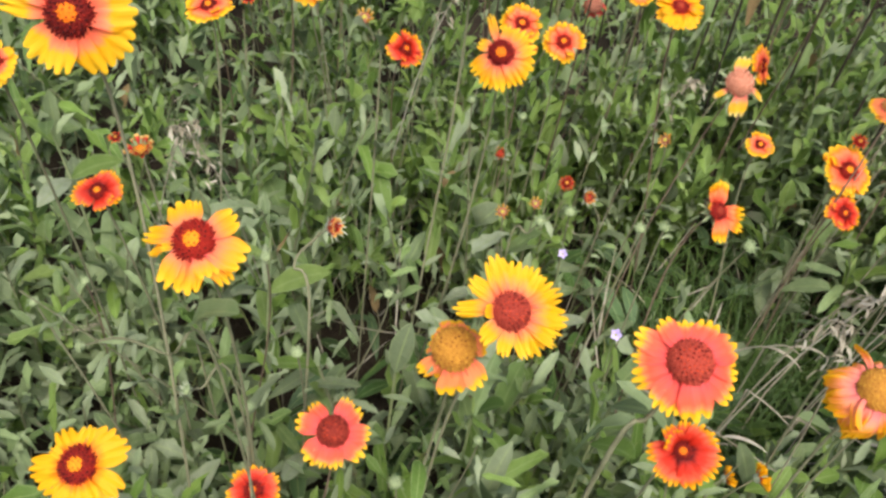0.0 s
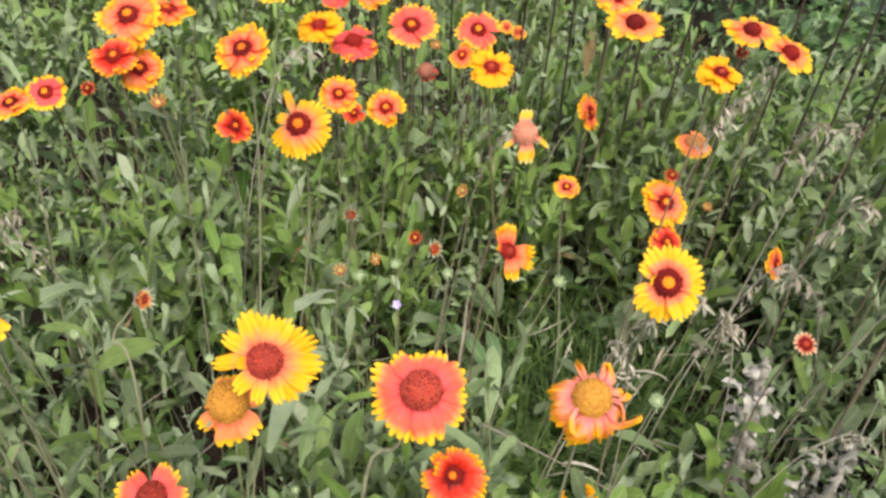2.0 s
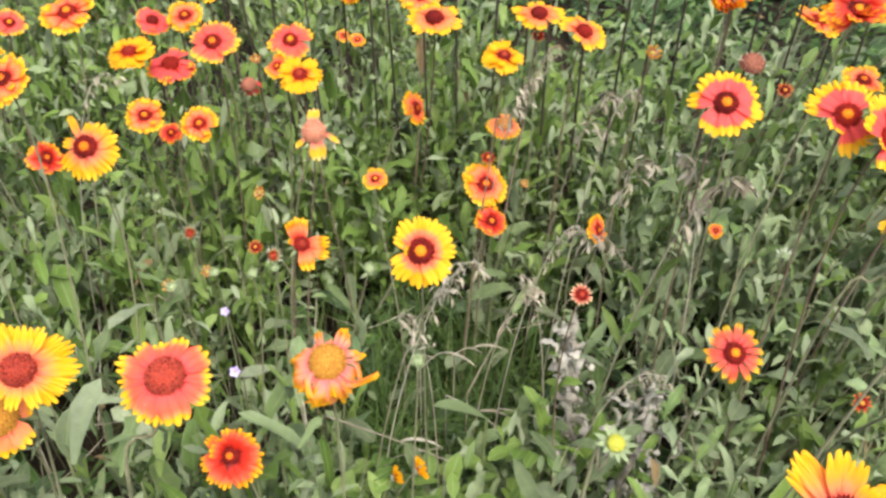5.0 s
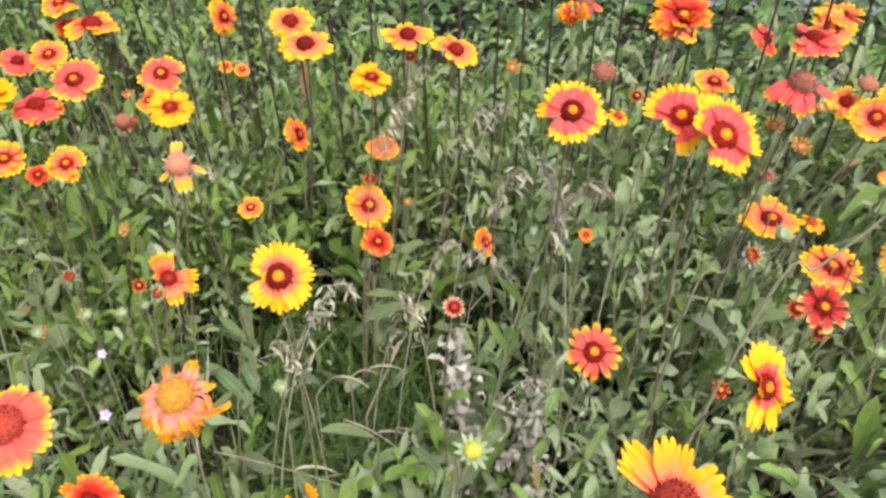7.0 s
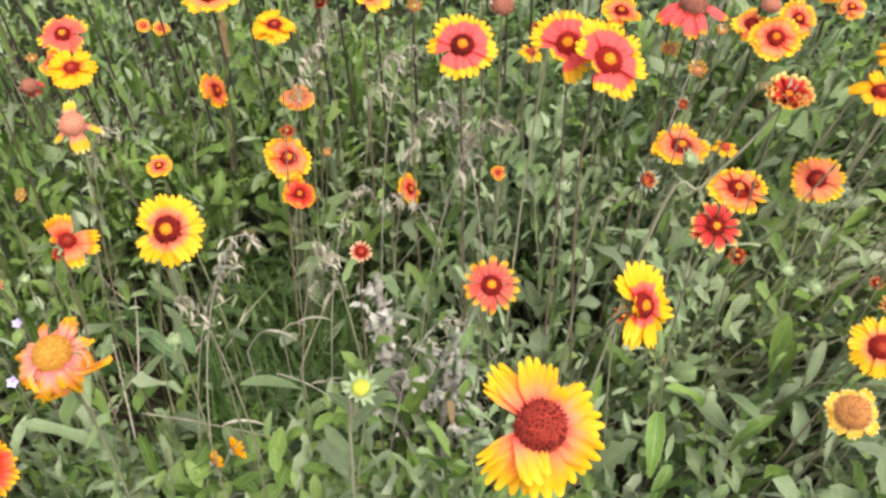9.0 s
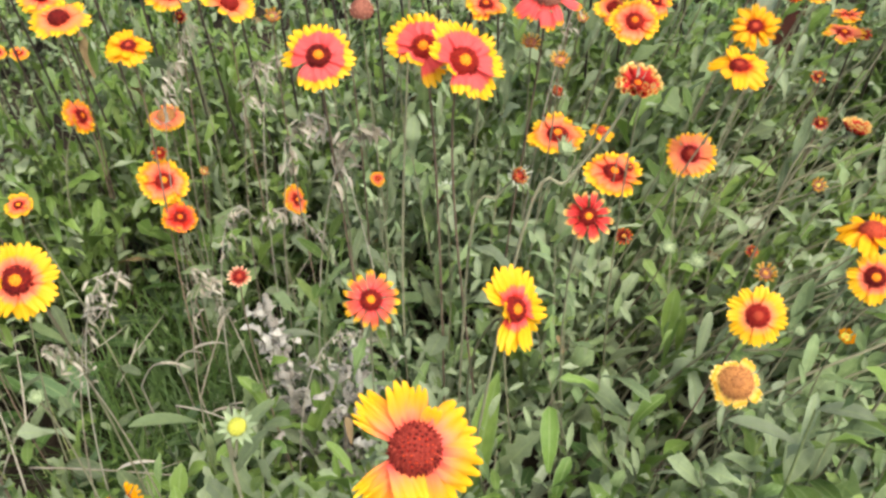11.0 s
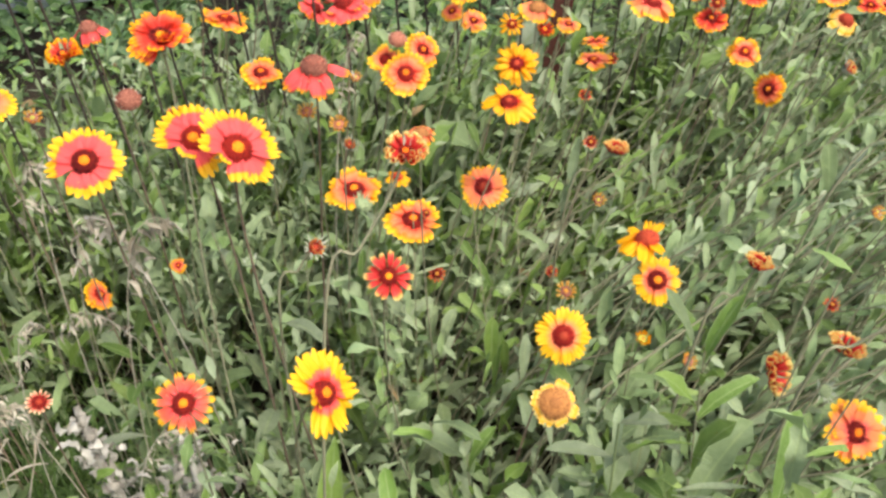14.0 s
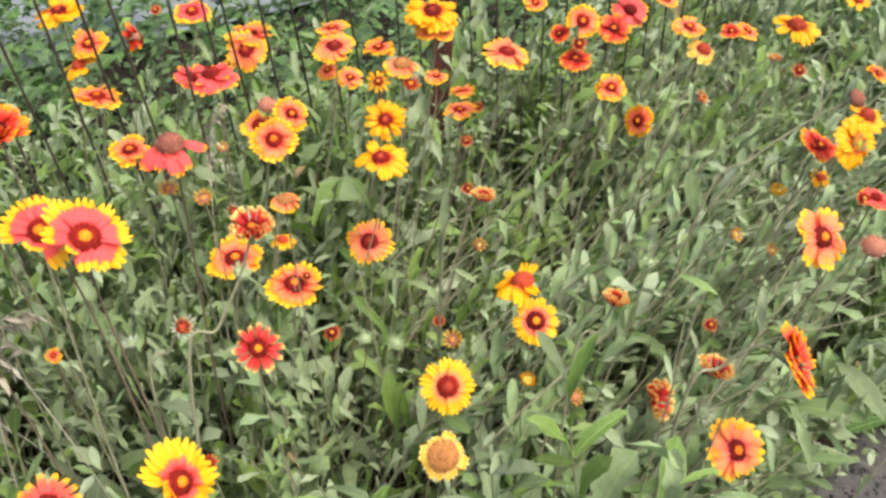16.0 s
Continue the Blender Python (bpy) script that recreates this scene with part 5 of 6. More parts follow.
blanket_flower("Sd", (0.258, 0.888, 0.423), (-0.20, -0.49, 0.85), 0.0238, (-0.005, -0.005), 214)
blanket_flower("Sd", (0.205, 0.843, 0.439), (-0.20, -0.49, 0.85), 0.0259, (0.015, 0.014), 215)


# ---- leaves, grass and stalks of the bed ----
rng = np.random.RandomState(11)
FENCE_A, FENCE_B = np.array([1.87, 0.80]), np.array([0.72, 1.37])
along_fence = (FENCE_B - FENCE_A) / np.linalg.norm(FENCE_B - FENCE_A)
off_fence = np.array([along_fence[1], -along_fence[0]])
if off_fence @ np.array([1.0, 1.0]) < 0:
    off_fence = -off_fence


def behind_fence(x, y):
    return (x - FENCE_A[0]) * off_fence[0] + (y - FENCE_A[1]) * off_fence[1]


def bed_edge(x):
    """The bed's front edge along the path."""
    return -0.17 - 0.38 * np.maximum(0, x - 1.74) + 0.02 * np.sin(9 * x)


def on_pavement(x, y):
    return bed_edge(x) - y


def soft(x, y, cx, cy, r):
    return np.exp(-((x - cx) ** 2 + (y - cy) ** 2) / (2 * r * r))


def canopy(x, y):
    """Height of the leaves over the ground."""
    h = 0.44 + 0.05 * np.sin(6.3 * x + 2.1 * y + 0.6) + 0.05 * np.sin(7.7 * y - 4.9 * x + 1.0)
    h = h + 0.045 * np.sin(33 * x + 19 * y) + 0.045 * np.sin(37 * y - 24 * x + 1.3) + 0.045 * np.sin(62 * x - 21 * y + 2.0) + 0.04 * np.sin(71 * y + 30 * x)
    h = h + 0.07 * np.clip(x - 1.0, 0, 1) + 0.05 * np.clip(y - 0.7, 0, 0.6) + 0.06 * soft(x, y, 1.55, 0.45, 0.2) - 0.16 * soft(x, y, 1.74, 0.66, 0.13) + 0.11 * soft(x, y, 1.04, 0.32, 0.13) + 0.07 * soft(x, y, 1.08, 0.62, 0.25)
    h = h + 0.13 * np.exp(-((behind_fence(x, y) + 0.08) / 0.25) ** 2) * np.clip((x - 0.6) / 0.3, 0, 1) * np.clip((1.65 - x) / 0.3, 0, 1)
    h = h - 0.42 * soft(x, y, 0.70, 0.92, 0.18) - 0.26 * soft(x, y, 0.59, 0.74, 0.12) - 0.18 * soft(x, y, 0.86, 0.96, 0.10) - 0.14 * soft(x, y, 0.78, 0.46, 0.10) - 0.13 * soft(x, y, 1.90, 0.68, 0.08)
    h = h - 0.10 * soft(x, y, 0.25, 0.62, 0.07) - 0.10 * soft(x, y, -0.2, 0.75, 0.06) - 0.12 * soft(x, y, -0.32, 0.46, 0.18)
    return np.clip(h * np.clip(1.0 - 1.7 * np.clip(on_pavement(x, y) + 0.14, 0, 0.3), 0.4, 1), 0.08, 0.64)


def scattered(count, x0, x1, y0, y1, keep):
    p = rng.uniform((x0, y0), (x1, y1), (count, 2))
    return p[keep(p[:, 0], p[:, 1])]


bed = lambda x, y: (behind_fence(x, y) < 0.36 + 0.55 * np.clip((1.9 - x) / 0.5, 0, 1) + 0.5 * np.clip((1.25 - x) / 0.5, 0, 1)) & (on_pavement(x, y) < 0.0)
# plants: each a tuft of a few stems that share a size and a green
root = scattered(2300, -1.6, 3.6, -0.95, 2.9, bed)
strip = rng.uniform((0.25, -0.30), (1.5, 0.16), (220, 2))          # they crowd along the fence
root = np.concatenate([root, FENCE_A + strip[:, :1] * along_fence + strip[:, 1:] * off_fence])
hollow = 1.7 * soft(root[:, 0], root[:, 1], 0.71, 0.93, 0.18) + 0.9 * soft(root[:, 0], root[:, 1], 0.60, 0.76, 0.12) + 0.5 * soft(root[:, 0], root[:, 1], 0.88, 0.98, 0.08) + 0.25 * soft(root[:, 0], root[:, 1], -0.30, 0.47, 0.19)
hollow = hollow + 0.35 * np.clip((root[:, 1] - 1.25) / 0.2, 0, 1)
hollow = hollow + 0.45 * soft(root[:, 0], root[:, 1], 1.65, 0.12, 0.30) + 0.55 * soft(root[:, 0], root[:, 1], 0.42, 1.90, 0.30)
root = root[rng.rand(len(root)) > hollow]
edge_thin = np.clip(np.minimum(root[:, 0] + 1.6, 3.6 - root[:, 0]) / 0.6, 0, 1)
root = root[rng.rand(len(root)) < 0.25 + 0.75 * edge_thin]
stems = rng.randint(2, 7, len(root))
plant = np.repeat(np.arange(len(root)), stems)
foot = root[plant] + 0.017 * rng.randn(len(plant), 2)
foot_ok = bed(foot[:, 0], foot[:, 1])
plant, foot = plant[foot_ok], foot[foot_ok]
vigour = rng.uniform(0.62, 1.18, len(root))[plant]
leafiness = rng.uniform(0.72, 1.32, len(root))[plant]
greenness = np.where(rng.rand(len(root)) < 0.22, 0.75, 0.08)[plant]
tall = canopy(foot[:, 0], foot[:, 1]) * vigour * rng.uniform(0.72, 1.05, len(foot))
lean_to = 0.20 * rng.randn(len(root), 2)[plant] + 0.15 * rng.randn(len(foot), 2)
drift = np.clip((foot[:, 0] - 0.95) / 0.5, 0, 1)[:, None] * np.array([0.50, -0.27])
lean_to = lean_to + drift
N = len(foot)
LPS = 14                                # leaves on a stem
lev = (np.arange(LPS)[None] + rng.uniform(0, 1, (N, LPS))) / LPS
lev = 0.32 + 0.68 * lev
hz = tall[:, None] * lev
bx = foot[:, :1] + lean_to[:, :1] * hz
by = foot[:, 1:] + lean_to[:, 1:] * hz
az = rng.uniform(0, 6.28, (N, 1)) + np.arange(LPS)[None] * 2.4 + 0.4 * rng.randn(N, LPS)
# where the stems lean over, the leaves sweep along with them
sweep = np.arctan2(-0.34, 0.62) + 0.95 * rng.randn(N, LPS)
az = np.where(rng.rand(N, LPS) < drift[:, :1] * 1.1, sweep, az)
el = np.radians(np.where(rng.rand(N, LPS) < 0.78, rng.uniform(46, 88, (N, LPS)), rng.uniform(0, 45, (N, LPS))))
size = np.where(rng.rand(N, LPS) < 0.22, rng.uniform(0.060, 0.110, (N, LPS)), rng.uniform(0.026, 0.074, (N, LPS))) * (1.15 - 0.4 * lev) * leafiness[:, None]
wide = size * rng.uniform(0.16, 0.30, (N, LPS))
swept = np.clip((foot[:, :1] - 1.15) / 0.3, 0, 1)
size = size * (1 + 0.20 * swept)
wide = wide * (1 + 0.16 * swept)
el = np.where(rng.rand(N, LPS) < 0.8 * swept, np.radians(rng.uniform(12, 66, (N, LPS))), el)
curl = rng.uniform(-0.2, 1.3, (N, LPS)) * (1 - 0.45 * swept)
# leaves keep clear of the open flower heads
for hx0, hy0, hz0, hr0 in HEADS:
    near = (np.hypot(bx - hx0, by - hy0) < hr0 + 0.07) & (hz + size * np.sin(el) > hz0 - 0.04) & ((hr0 > 0.015) | (hr0 < 0.0))
    size = np.where(near, size * 0.15, size)
    wide = np.where(near, wide * 0.15, wide)
flat = lambda a: a.reshape(-1)
base = np.stack([flat(bx), flat(by), flat(hz)], -1)
fresh = rng.rand(len(base)) < np.repeat(greenness, LPS) + 0.30 * np.clip((base[:, 1] - 0.65) / 0.3, 0, 1) + 0.25 * soft(base[:, 0], base[:, 1], 0.5, 1.2, 0.35) + 0.35 * soft(base[:, 0], base[:, 1], 1.75, 0.3, 0.35) - 0.40 * soft(base[:, 0], base[:, 1], 1.12, 0.80, 0.25)


def leaf_stuff(name, label, sel, material, rows=4, lobes=0.0, broader=1.0, widest=0.60):
    v, f, uv = blades(base[sel], flat(az)[sel], flat(el)[sel], flat(size)[sel], flat(wide)[sel] * broader, flat(curl)[sel], 0.5, rows, 1.1, rng.uniform(-0.5, 0.5, sel.sum()), 0.75, lobes, widest, 0.8)
    return tagged(new(name, mesh_of(name, v, f, uv, material)), label, "foliage", kind="stuff")


notched = rng.rand(len(base)) < 0.34
dried = rng.rand(len(base)) < 0.004
leaf_stuff("dry_foliage", "a few brown dried leaves among the green", dried, BROWN)
paler = np.repeat(rng.rand(len(root))[plant], LPS) < 0.8 * np.clip((base[:, 0] - 1.05) / 0.3, 0, 1) * np.clip((0.36 - base[:, 1]) / 0.3, 0.0, 1) + 0.65 * soft(base[:, 0], base[:, 1], 1.12, 0.78, 0.25)
leaf_stuff("foliage", "dense grey-green lance-shaped leaves covering the flower bed", ~fresh & ~notched & ~paler & ~dried, LEAF)
leaf_stuff("pale_foliage", "paler grey-green leaves in the bed and along the path", ~fresh & ~notched & paler & ~dried, PALE)
leaf_stuff("lobed_foliage", "grey-green leaves with notched and lobed edges", notched & ~fresh & ~dried, LEAF, 7, 0.30, 1.3, 0.66)
leaf_stuff("fresh_foliage", "fresh green leaves mixed through the flower bed", fresh & ~dried, FRESH)

# long leafy shoots that have fallen over towards the path
count = 160
start = np.column_stack([rng.uniform(1.12, 2.15, count), rng.uniform(-0.14, 0.34, count)])
start = start[on_pavement(start[:, 0] + 0.1, start[:, 1] - 0.1) < -0.02]
way = np.arctan2(-0.40, 0.55) + 0.38 * rng.randn(len(start))
rise_of = np.radians(rng.uniform(30, 58, len(start)))
reach = rng.uniform(0.20, 0.36, len(start))
lift0 = rng.uniform(0.16, 0.34, len(start))
k = 13
part_of = np.repeat(np.arange(len(start)), k)
s_at = np.tile((np.arange(k) + 0.5) / k, len(start)) * 0.85 + 0.15
along = reach[part_of] * s_at
px_, py_ = start[part_of, 0] + along * np.cos(way[part_of]) * np.cos(rise_of[part_of]), start[part_of, 1] + along * np.sin(way[part_of]) * np.cos(rise_of[part_of])
pz_ = lift0[part_of] + along * np.sin(rise_of[part_of])
ll = rng.uniform(0.045, 0.085, len(part_of)) * (1.15 - 0.45 * s_at)
ww = ll * rng.uniform(0.16, 0.28, len(part_of))
for hx0, hy0, hz0, hr0 in HEADS:
    near = (np.hypot(px_ - hx0, py_ - hy0) < hr0 + 0.06) & (pz_ + 0.03 > hz0 - 0.03)
    ll, ww = np.where(near, ll * 0.2, ll), np.where(near, ww * 0.2, ww)
lean_az = way[part_of] + rng.choice([-1, 1], len(part_of)) * rng.uniform(0.1, 1.3, len(part_of))
lean_el = rise_of[part_of] + rng.uniform(-0.6, 0.4, len(part_of))
grey = rng.rand(len(start))[part_of] < 0.28
for name, label, sel, material in (("leaning_foliage", "pale green leaves on long shoots leaning over the path", ~grey, PALE), ("leaning_grey_foliage", "grey-green leaves on long shoots leaning over the path", grey, LEAF)):
    n = sel.sum()
    v, f, uv = blades(np.column_stack([px_, py_, pz_])[sel], lean_az[sel], lean_el[sel], ll[sel], ww[sel], rng.uniform(-0.3, 0.8, n), 0.4, 6, 1.1, rng.uniform(-0.5, 0.5, n), widest=0.58, wave=0.6)
    tagged(new(name, mesh_of(name, v, f, uv, material)), label, "foliage", kind="stuff")
pieces = []
for (x, y), w, r, d, z in zip(start, way, rise_of, reach, lift0):
    tip = (x + d * math.cos(w) * math.cos(r), y + d * math.sin(w) * math.cos(r), z + d * math.sin(r))
    pieces.append(tube(curve_through([(x - 0.10 * math.cos(w), y - 0.10 * math.sin(w), 0.0), (x, y, z), tip], 4), np.linspace(0.0031, 0.0015, 9), 6))
# slender bare stalks between them, swept the same way
slim = np.column_stack([rng.uniform(1.18, 2.45, 170), rng.uniform(-0.10, 0.62, 170)])
for x, y in slim[on_pavement(slim[:, 0] + 0.15, slim[:, 1] - 0.12) < -0.02]:
    w = math.atan2(-0.40, 0.55) + 0.30 * rng.randn()
    z, d, up = rng.uniform(0.22, 0.36), rng.uniform(0.18, 0.36), rng.uniform(0.10, 0.26)
    tip = (x + d * math.cos(w), y + d * math.sin(w), z + up)
    if min(math.hypot(tip[0] - h[0], tip[1] - h[1]) - h[3] for h in HEADS) > 0.03:
        pieces.append(tube(curve_through([(x - 0.12 * math.cos(w), y - 0.12 * math.sin(w), 0.0), (x, y, z), tip], 4), np.linspace(0.0022, 0.0010, 9), 5))
for one in pieces:
    tagged(new("leaning_stalk", mesh_of("leaning_stalk", *one, None, STEMF)), "pale downy stalk leaning over towards the path", "stalk", "stalks leaning over the path")

# the bed goes on, thinner, to both sides
beyond = np.concatenate([scattered(5200, -4.5, -1.2, -0.5, 2.8, bed), scattered(4200, 3.1, 6.0, -2.2, 1.0, bed)])
bl = rng.uniform(0.07, 0.14, len(beyond))
v, f, uv = blades(np.column_stack([beyond, rng.uniform(0.03, 0.40, len(beyond))]), rng.uniform(0, 6.28, len(beyond)), np.radians(rng.uniform(10, 80, len(beyond))), bl, bl * rng.uniform(0.2, 0.32, len(beyond)), rng.uniform(-0.2, 1.2, len(beyond)), 0.3, 4, 1.1, rng.uniform(-0.5, 0.5, len(beyond)))
tagged(new("outer_foliage", mesh_of("outer_foliage", v, f, uv, LEAF)), "grey-green leaves of the bed farther along the path", "foliage", kind="stuff")

# small young leaves that fill the gaps
tiny = scattered(10500, -1.3, 3.2, -0.7, 2.0, bed)
th = canopy(tiny[:, 0], tiny[:, 1]) * rng.uniform(0.45, 1.0, len(tiny))
tl = rng.uniform(0.018, 0.042, len(tiny))
for hx0, hy0, hz0, hr0 in HEADS:
    near = (np.hypot(tiny[:, 0] - hx0, tiny[:, 1] - hy0) < hr0 + 0.07) & (th + 0.03 > hz0 - 0.04) & (hr0 > 0.008)
    tl = np.where(near, tl * 0.15, tl)
v, f, uv = blades(np.column_stack([tiny, th]), rng.uniform(0, 6.28, len(tiny)), np.radians(rng.uniform(10, 80, len(tiny))), tl, tl * rng.uniform(0.2, 0.4, len(tiny)), rng.uniform(-0.3, 1.2, len(tiny)), 0.3, 3, 1.0, rng.uniform(-0.6, 0.6, len(tiny)))
tagged(new("young_foliage", mesh_of("young_foliage", v, f, uv, LEAF)), "small young grey-green leaves between the larger ones", "foliage", kind="stuff")

# the leafy stalks themselves, one thin stalk a plant
pieces = []
for i in range(0, N, 2):
    a = np.array([foot[i, 0], foot[i, 1], 0.0])
    b = a + np.array([lean_to[i, 0], lean_to[i, 1], 1.0]) * tall[i]
    pieces.append(tube(np.stack([a, (a + b) / 2 + 0.004, b]), [0.0017, 0.0014, 0.0009], 4))
tagged(new("leaf_stalks", mesh_of("leaf_stalks", *joined(pieces), None, STEMF)), "thin grey-green stalks that carry the leaves", "stalks", kind="stuff")

# broad low leaves near the ground; the dark hedge green stands in for shade
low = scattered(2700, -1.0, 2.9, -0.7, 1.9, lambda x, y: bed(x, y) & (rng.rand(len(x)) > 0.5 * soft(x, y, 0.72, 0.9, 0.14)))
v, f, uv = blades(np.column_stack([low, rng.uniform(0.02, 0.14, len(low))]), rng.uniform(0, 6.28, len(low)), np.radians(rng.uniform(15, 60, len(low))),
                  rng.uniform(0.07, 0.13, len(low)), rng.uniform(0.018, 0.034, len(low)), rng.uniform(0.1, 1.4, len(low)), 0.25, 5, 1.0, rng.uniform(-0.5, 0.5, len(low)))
tagged(new("low_foliage", mesh_of("low_foliage", v, f, uv, BROAD)), "broad leaves close to the soil, dark green in place of shade", "foliage", kind="stuff")

# small oval leaves of weeds round the bare hollow
oval = scattered(7000, 0.2, 1.1, 0.2, 1.0, lambda x, y: rng.rand(len(x)) < 0.8 * soft(x, y, 0.5, 0.5, 0.12) + 0.10 * soft(x, y, 0.7, 0.75, 0.18))[:1100]
ol = rng.uniform(0.022, 0.05, len(oval))
v, f, uv = blades(np.column_stack([oval, rng.uniform(0.08, 0.9, len(oval)) * np.minimum(canopy(oval[:, 0], oval[:, 1]), 0.36)]), rng.uniform(0, 6.28, len(oval)), np.radians(rng.uniform(-5, 60, len(oval))), ol, ol * rng.uniform(0.4, 0.6, len(oval)), rng.uniform(0.1, 1.0, len(oval)), 0.25, 5, 0.9, rng.uniform(-0.4, 0.4, len(oval)))
tagged(new("oval_foliage", mesh_of("oval_foliage", v, f, uv, FRESH)), "small oval green weed leaves low in the bed", "foliage", kind="stuff")

# small weeds along the path's edge
ex = rng.uniform(1.2, 2.7, 1500)
edge = np.column_stack([ex, bed_edge(ex) + rng.uniform(-0.05, 0.16, 1500)])
el2 = rng.uniform(0.012, 0.032, len(edge))
v, f, uv = blades(np.column_stack([edge, rng.uniform(0.03, 0.11, len(edge))]), rng.uniform(0, 6.28, len(edge)), np.radians(rng.uniform(-5, 60, len(edge))), el2, el2 * rng.uniform(0.35, 0.6, len(edge)), rng.uniform(0.1, 1.0, len(edge)), 0.25, 4, 0.9, rng.uniform(-0.4, 0.4, len(edge)))
tagged(new("edge_weeds", mesh_of("edge_weeds", v, f, uv, LEAF)), "small creeping weeds along the path's edge", "weeds", kind="stuff")

# grass blades through the leaves
grass_keep = lambda x, y: bed(x, y) & (rng.rand(len(x)) < 0.25 + soft(x, y, 0.3, 1.0, 0.22) - 0.2 * soft(x, y, 0.66, 0.82, 0.2) + 0.5 * soft(x, y, 1.75, 0.3, 0.22))
g = scattered(3600, -0.9, 2.8, -0.4, 1.9, grass_keep)
gl = rng.uniform(0.16, 0.42, len(g))
v, f, uv = blades(np.column_stack([g, np.zeros(len(g))]), rng.uniform(0, 6.28, len(g)), np.radians(rng.uniform(58, 88, len(g))), gl, rng.uniform(0.002, 0.0042, len(g)), rng.uniform(0.1, 1.5, len(g)), 0.3, 6, 0.5)
tagged(new("grass", mesh_of("grass", v, f, uv, GRASS)), "thin green grass blades growing through the flower bed", "grass", kind="stuff")

# a dense tuft of grass in the hollow, its shade put into a darker green
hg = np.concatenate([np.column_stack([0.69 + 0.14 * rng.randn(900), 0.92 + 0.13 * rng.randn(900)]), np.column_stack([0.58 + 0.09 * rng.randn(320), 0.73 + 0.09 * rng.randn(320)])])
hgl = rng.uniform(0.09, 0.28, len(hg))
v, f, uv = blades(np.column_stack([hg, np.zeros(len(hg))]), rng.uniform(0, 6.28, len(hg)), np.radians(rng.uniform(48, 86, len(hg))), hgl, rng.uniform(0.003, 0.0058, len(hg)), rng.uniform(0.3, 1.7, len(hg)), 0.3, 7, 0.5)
tagged(new("hollow_grass", mesh_of("hollow_grass", v, f, uv, GRASS_SHADED)), "tuft of thin arching grass in the open hollow, green darkened as shade", "grass", kind="stuff")

# straw lying low
s = scattered(260, -0.6, 2.4, -0.3, 1.4, bed)
v, f, uv = blades(np.column_stack([s, rng.uniform(0.08, 0.26, len(s))]), rng.uniform(0, 6.28, len(s)), np.radians(rng.uniform(-15, 40, len(s))), rng.uniform(0.10, 0.26, len(s)), rng.uniform(0.0018, 0.0034, len(s)), rng.uniform(-0.6, 0.9, len(s)), 0.3, 6, 0.5)
tagged(new("straw", mesh_of("straw", v, f, uv, DRY)), "dry straw-coloured grass stalks among the leaves", "straw", kind="stuff")

# ---- pavement along the bed ----
px = np.concatenate([[-30, -8], np.linspace(-3, 5, 81), [10, 40]])
pv = np.array([(x, bed_edge(min(x, 6)) - o, -0.03 if o == -0.05 else 0.03) for x in px for o in (-0.05, -0.01, 0.6, 1.5, 4.0, 30.0)])
pf = [(i * 6 + k, i * 6 + k + 1, i * 6 + k + 7, i * 6 + k + 6) for i in range(len(px) - 1) for k in range(5)]
tagged(new("pavement", mesh_of("pavement", pv, pf, None, ASPHALT)), "rough grey asphalt path beside the bed", "pavement", kind="structure")
gx = rng.uniform(1.5, 2.4, 2600)
gr = np.column_stack([gx, bed_edge(gx) - rng.uniform(-0.02, 0.4, 2600)])
pieces = []
for c in gr:
    r = rng.uniform(0.0015, 0.004) * (2.0 if rng.rand() < 0.12 else 1.0)
    o = np.array([c[0], c[1], 0.03 + r * 0.3])
    q = rng.uniform(0.6, 1.2, (6, 1)) * r * np.array([[1, 0, 0], [0, 1, 0], [-1, 0, 0], [0, -1, 0], [0, 0, 0.8], [0, 0, -0.8]])
    pieces.append((o + q, [(0, 1, 4), (1, 2, 4), (2, 3, 4), (3, 0, 4), (1, 0, 5), (2, 1, 5), (3, 2, 5), (0, 3, 5)]))
tagged(new("gravel", mesh_of("gravel", *joined(pieces), None, ASPHALT)), "loose grey grit on the path's edge", "gravel", kind="stuff")

# ---- the wire fence and its post behind the bed ----
def wire_fence():
    fence = tagged(new("wire_fence"), "dark rusty wire mesh fence behind the flowers", "fence", kind="structure")
    fence.location = (FENCE_A[0], FENCE_A[1], 0)
    up = mesh_of("wire", *tube([(0, 0, -0.02), (0, 0, 0.55), (0, 0, 1.1)], 0.0023, 6), None, WIRE)
    step, count = 0.060, 46
    for i in range(count):
        d = along_fence * step * (i - 14)
        sag = min(1.0, max(0.0, (i - 14) / 20))
        under(fence, "wire", up, pose(d[0], d[1], 0, 5 + rng.uniform(-1, 1), -5 + 1 * sag + rng.uniform(-1.5, 1.5), 0))
    length = step * (count - 1)
    cross = mesh_of("cross_wire", *tube([(0, 0, 0), (length / 2, 0, 0.004), (length, 0, 0)], 0.0020, 6), None, WIRE)
    turn = math.degrees(math.atan2(along_fence[1], along_fence[0]))
    for h in (0.20, 1.08):
        d = -along_fence * step * 14
        under(fence, "cross_wire", cross, pose(d[0], d[1], h, 0, 0, turn))


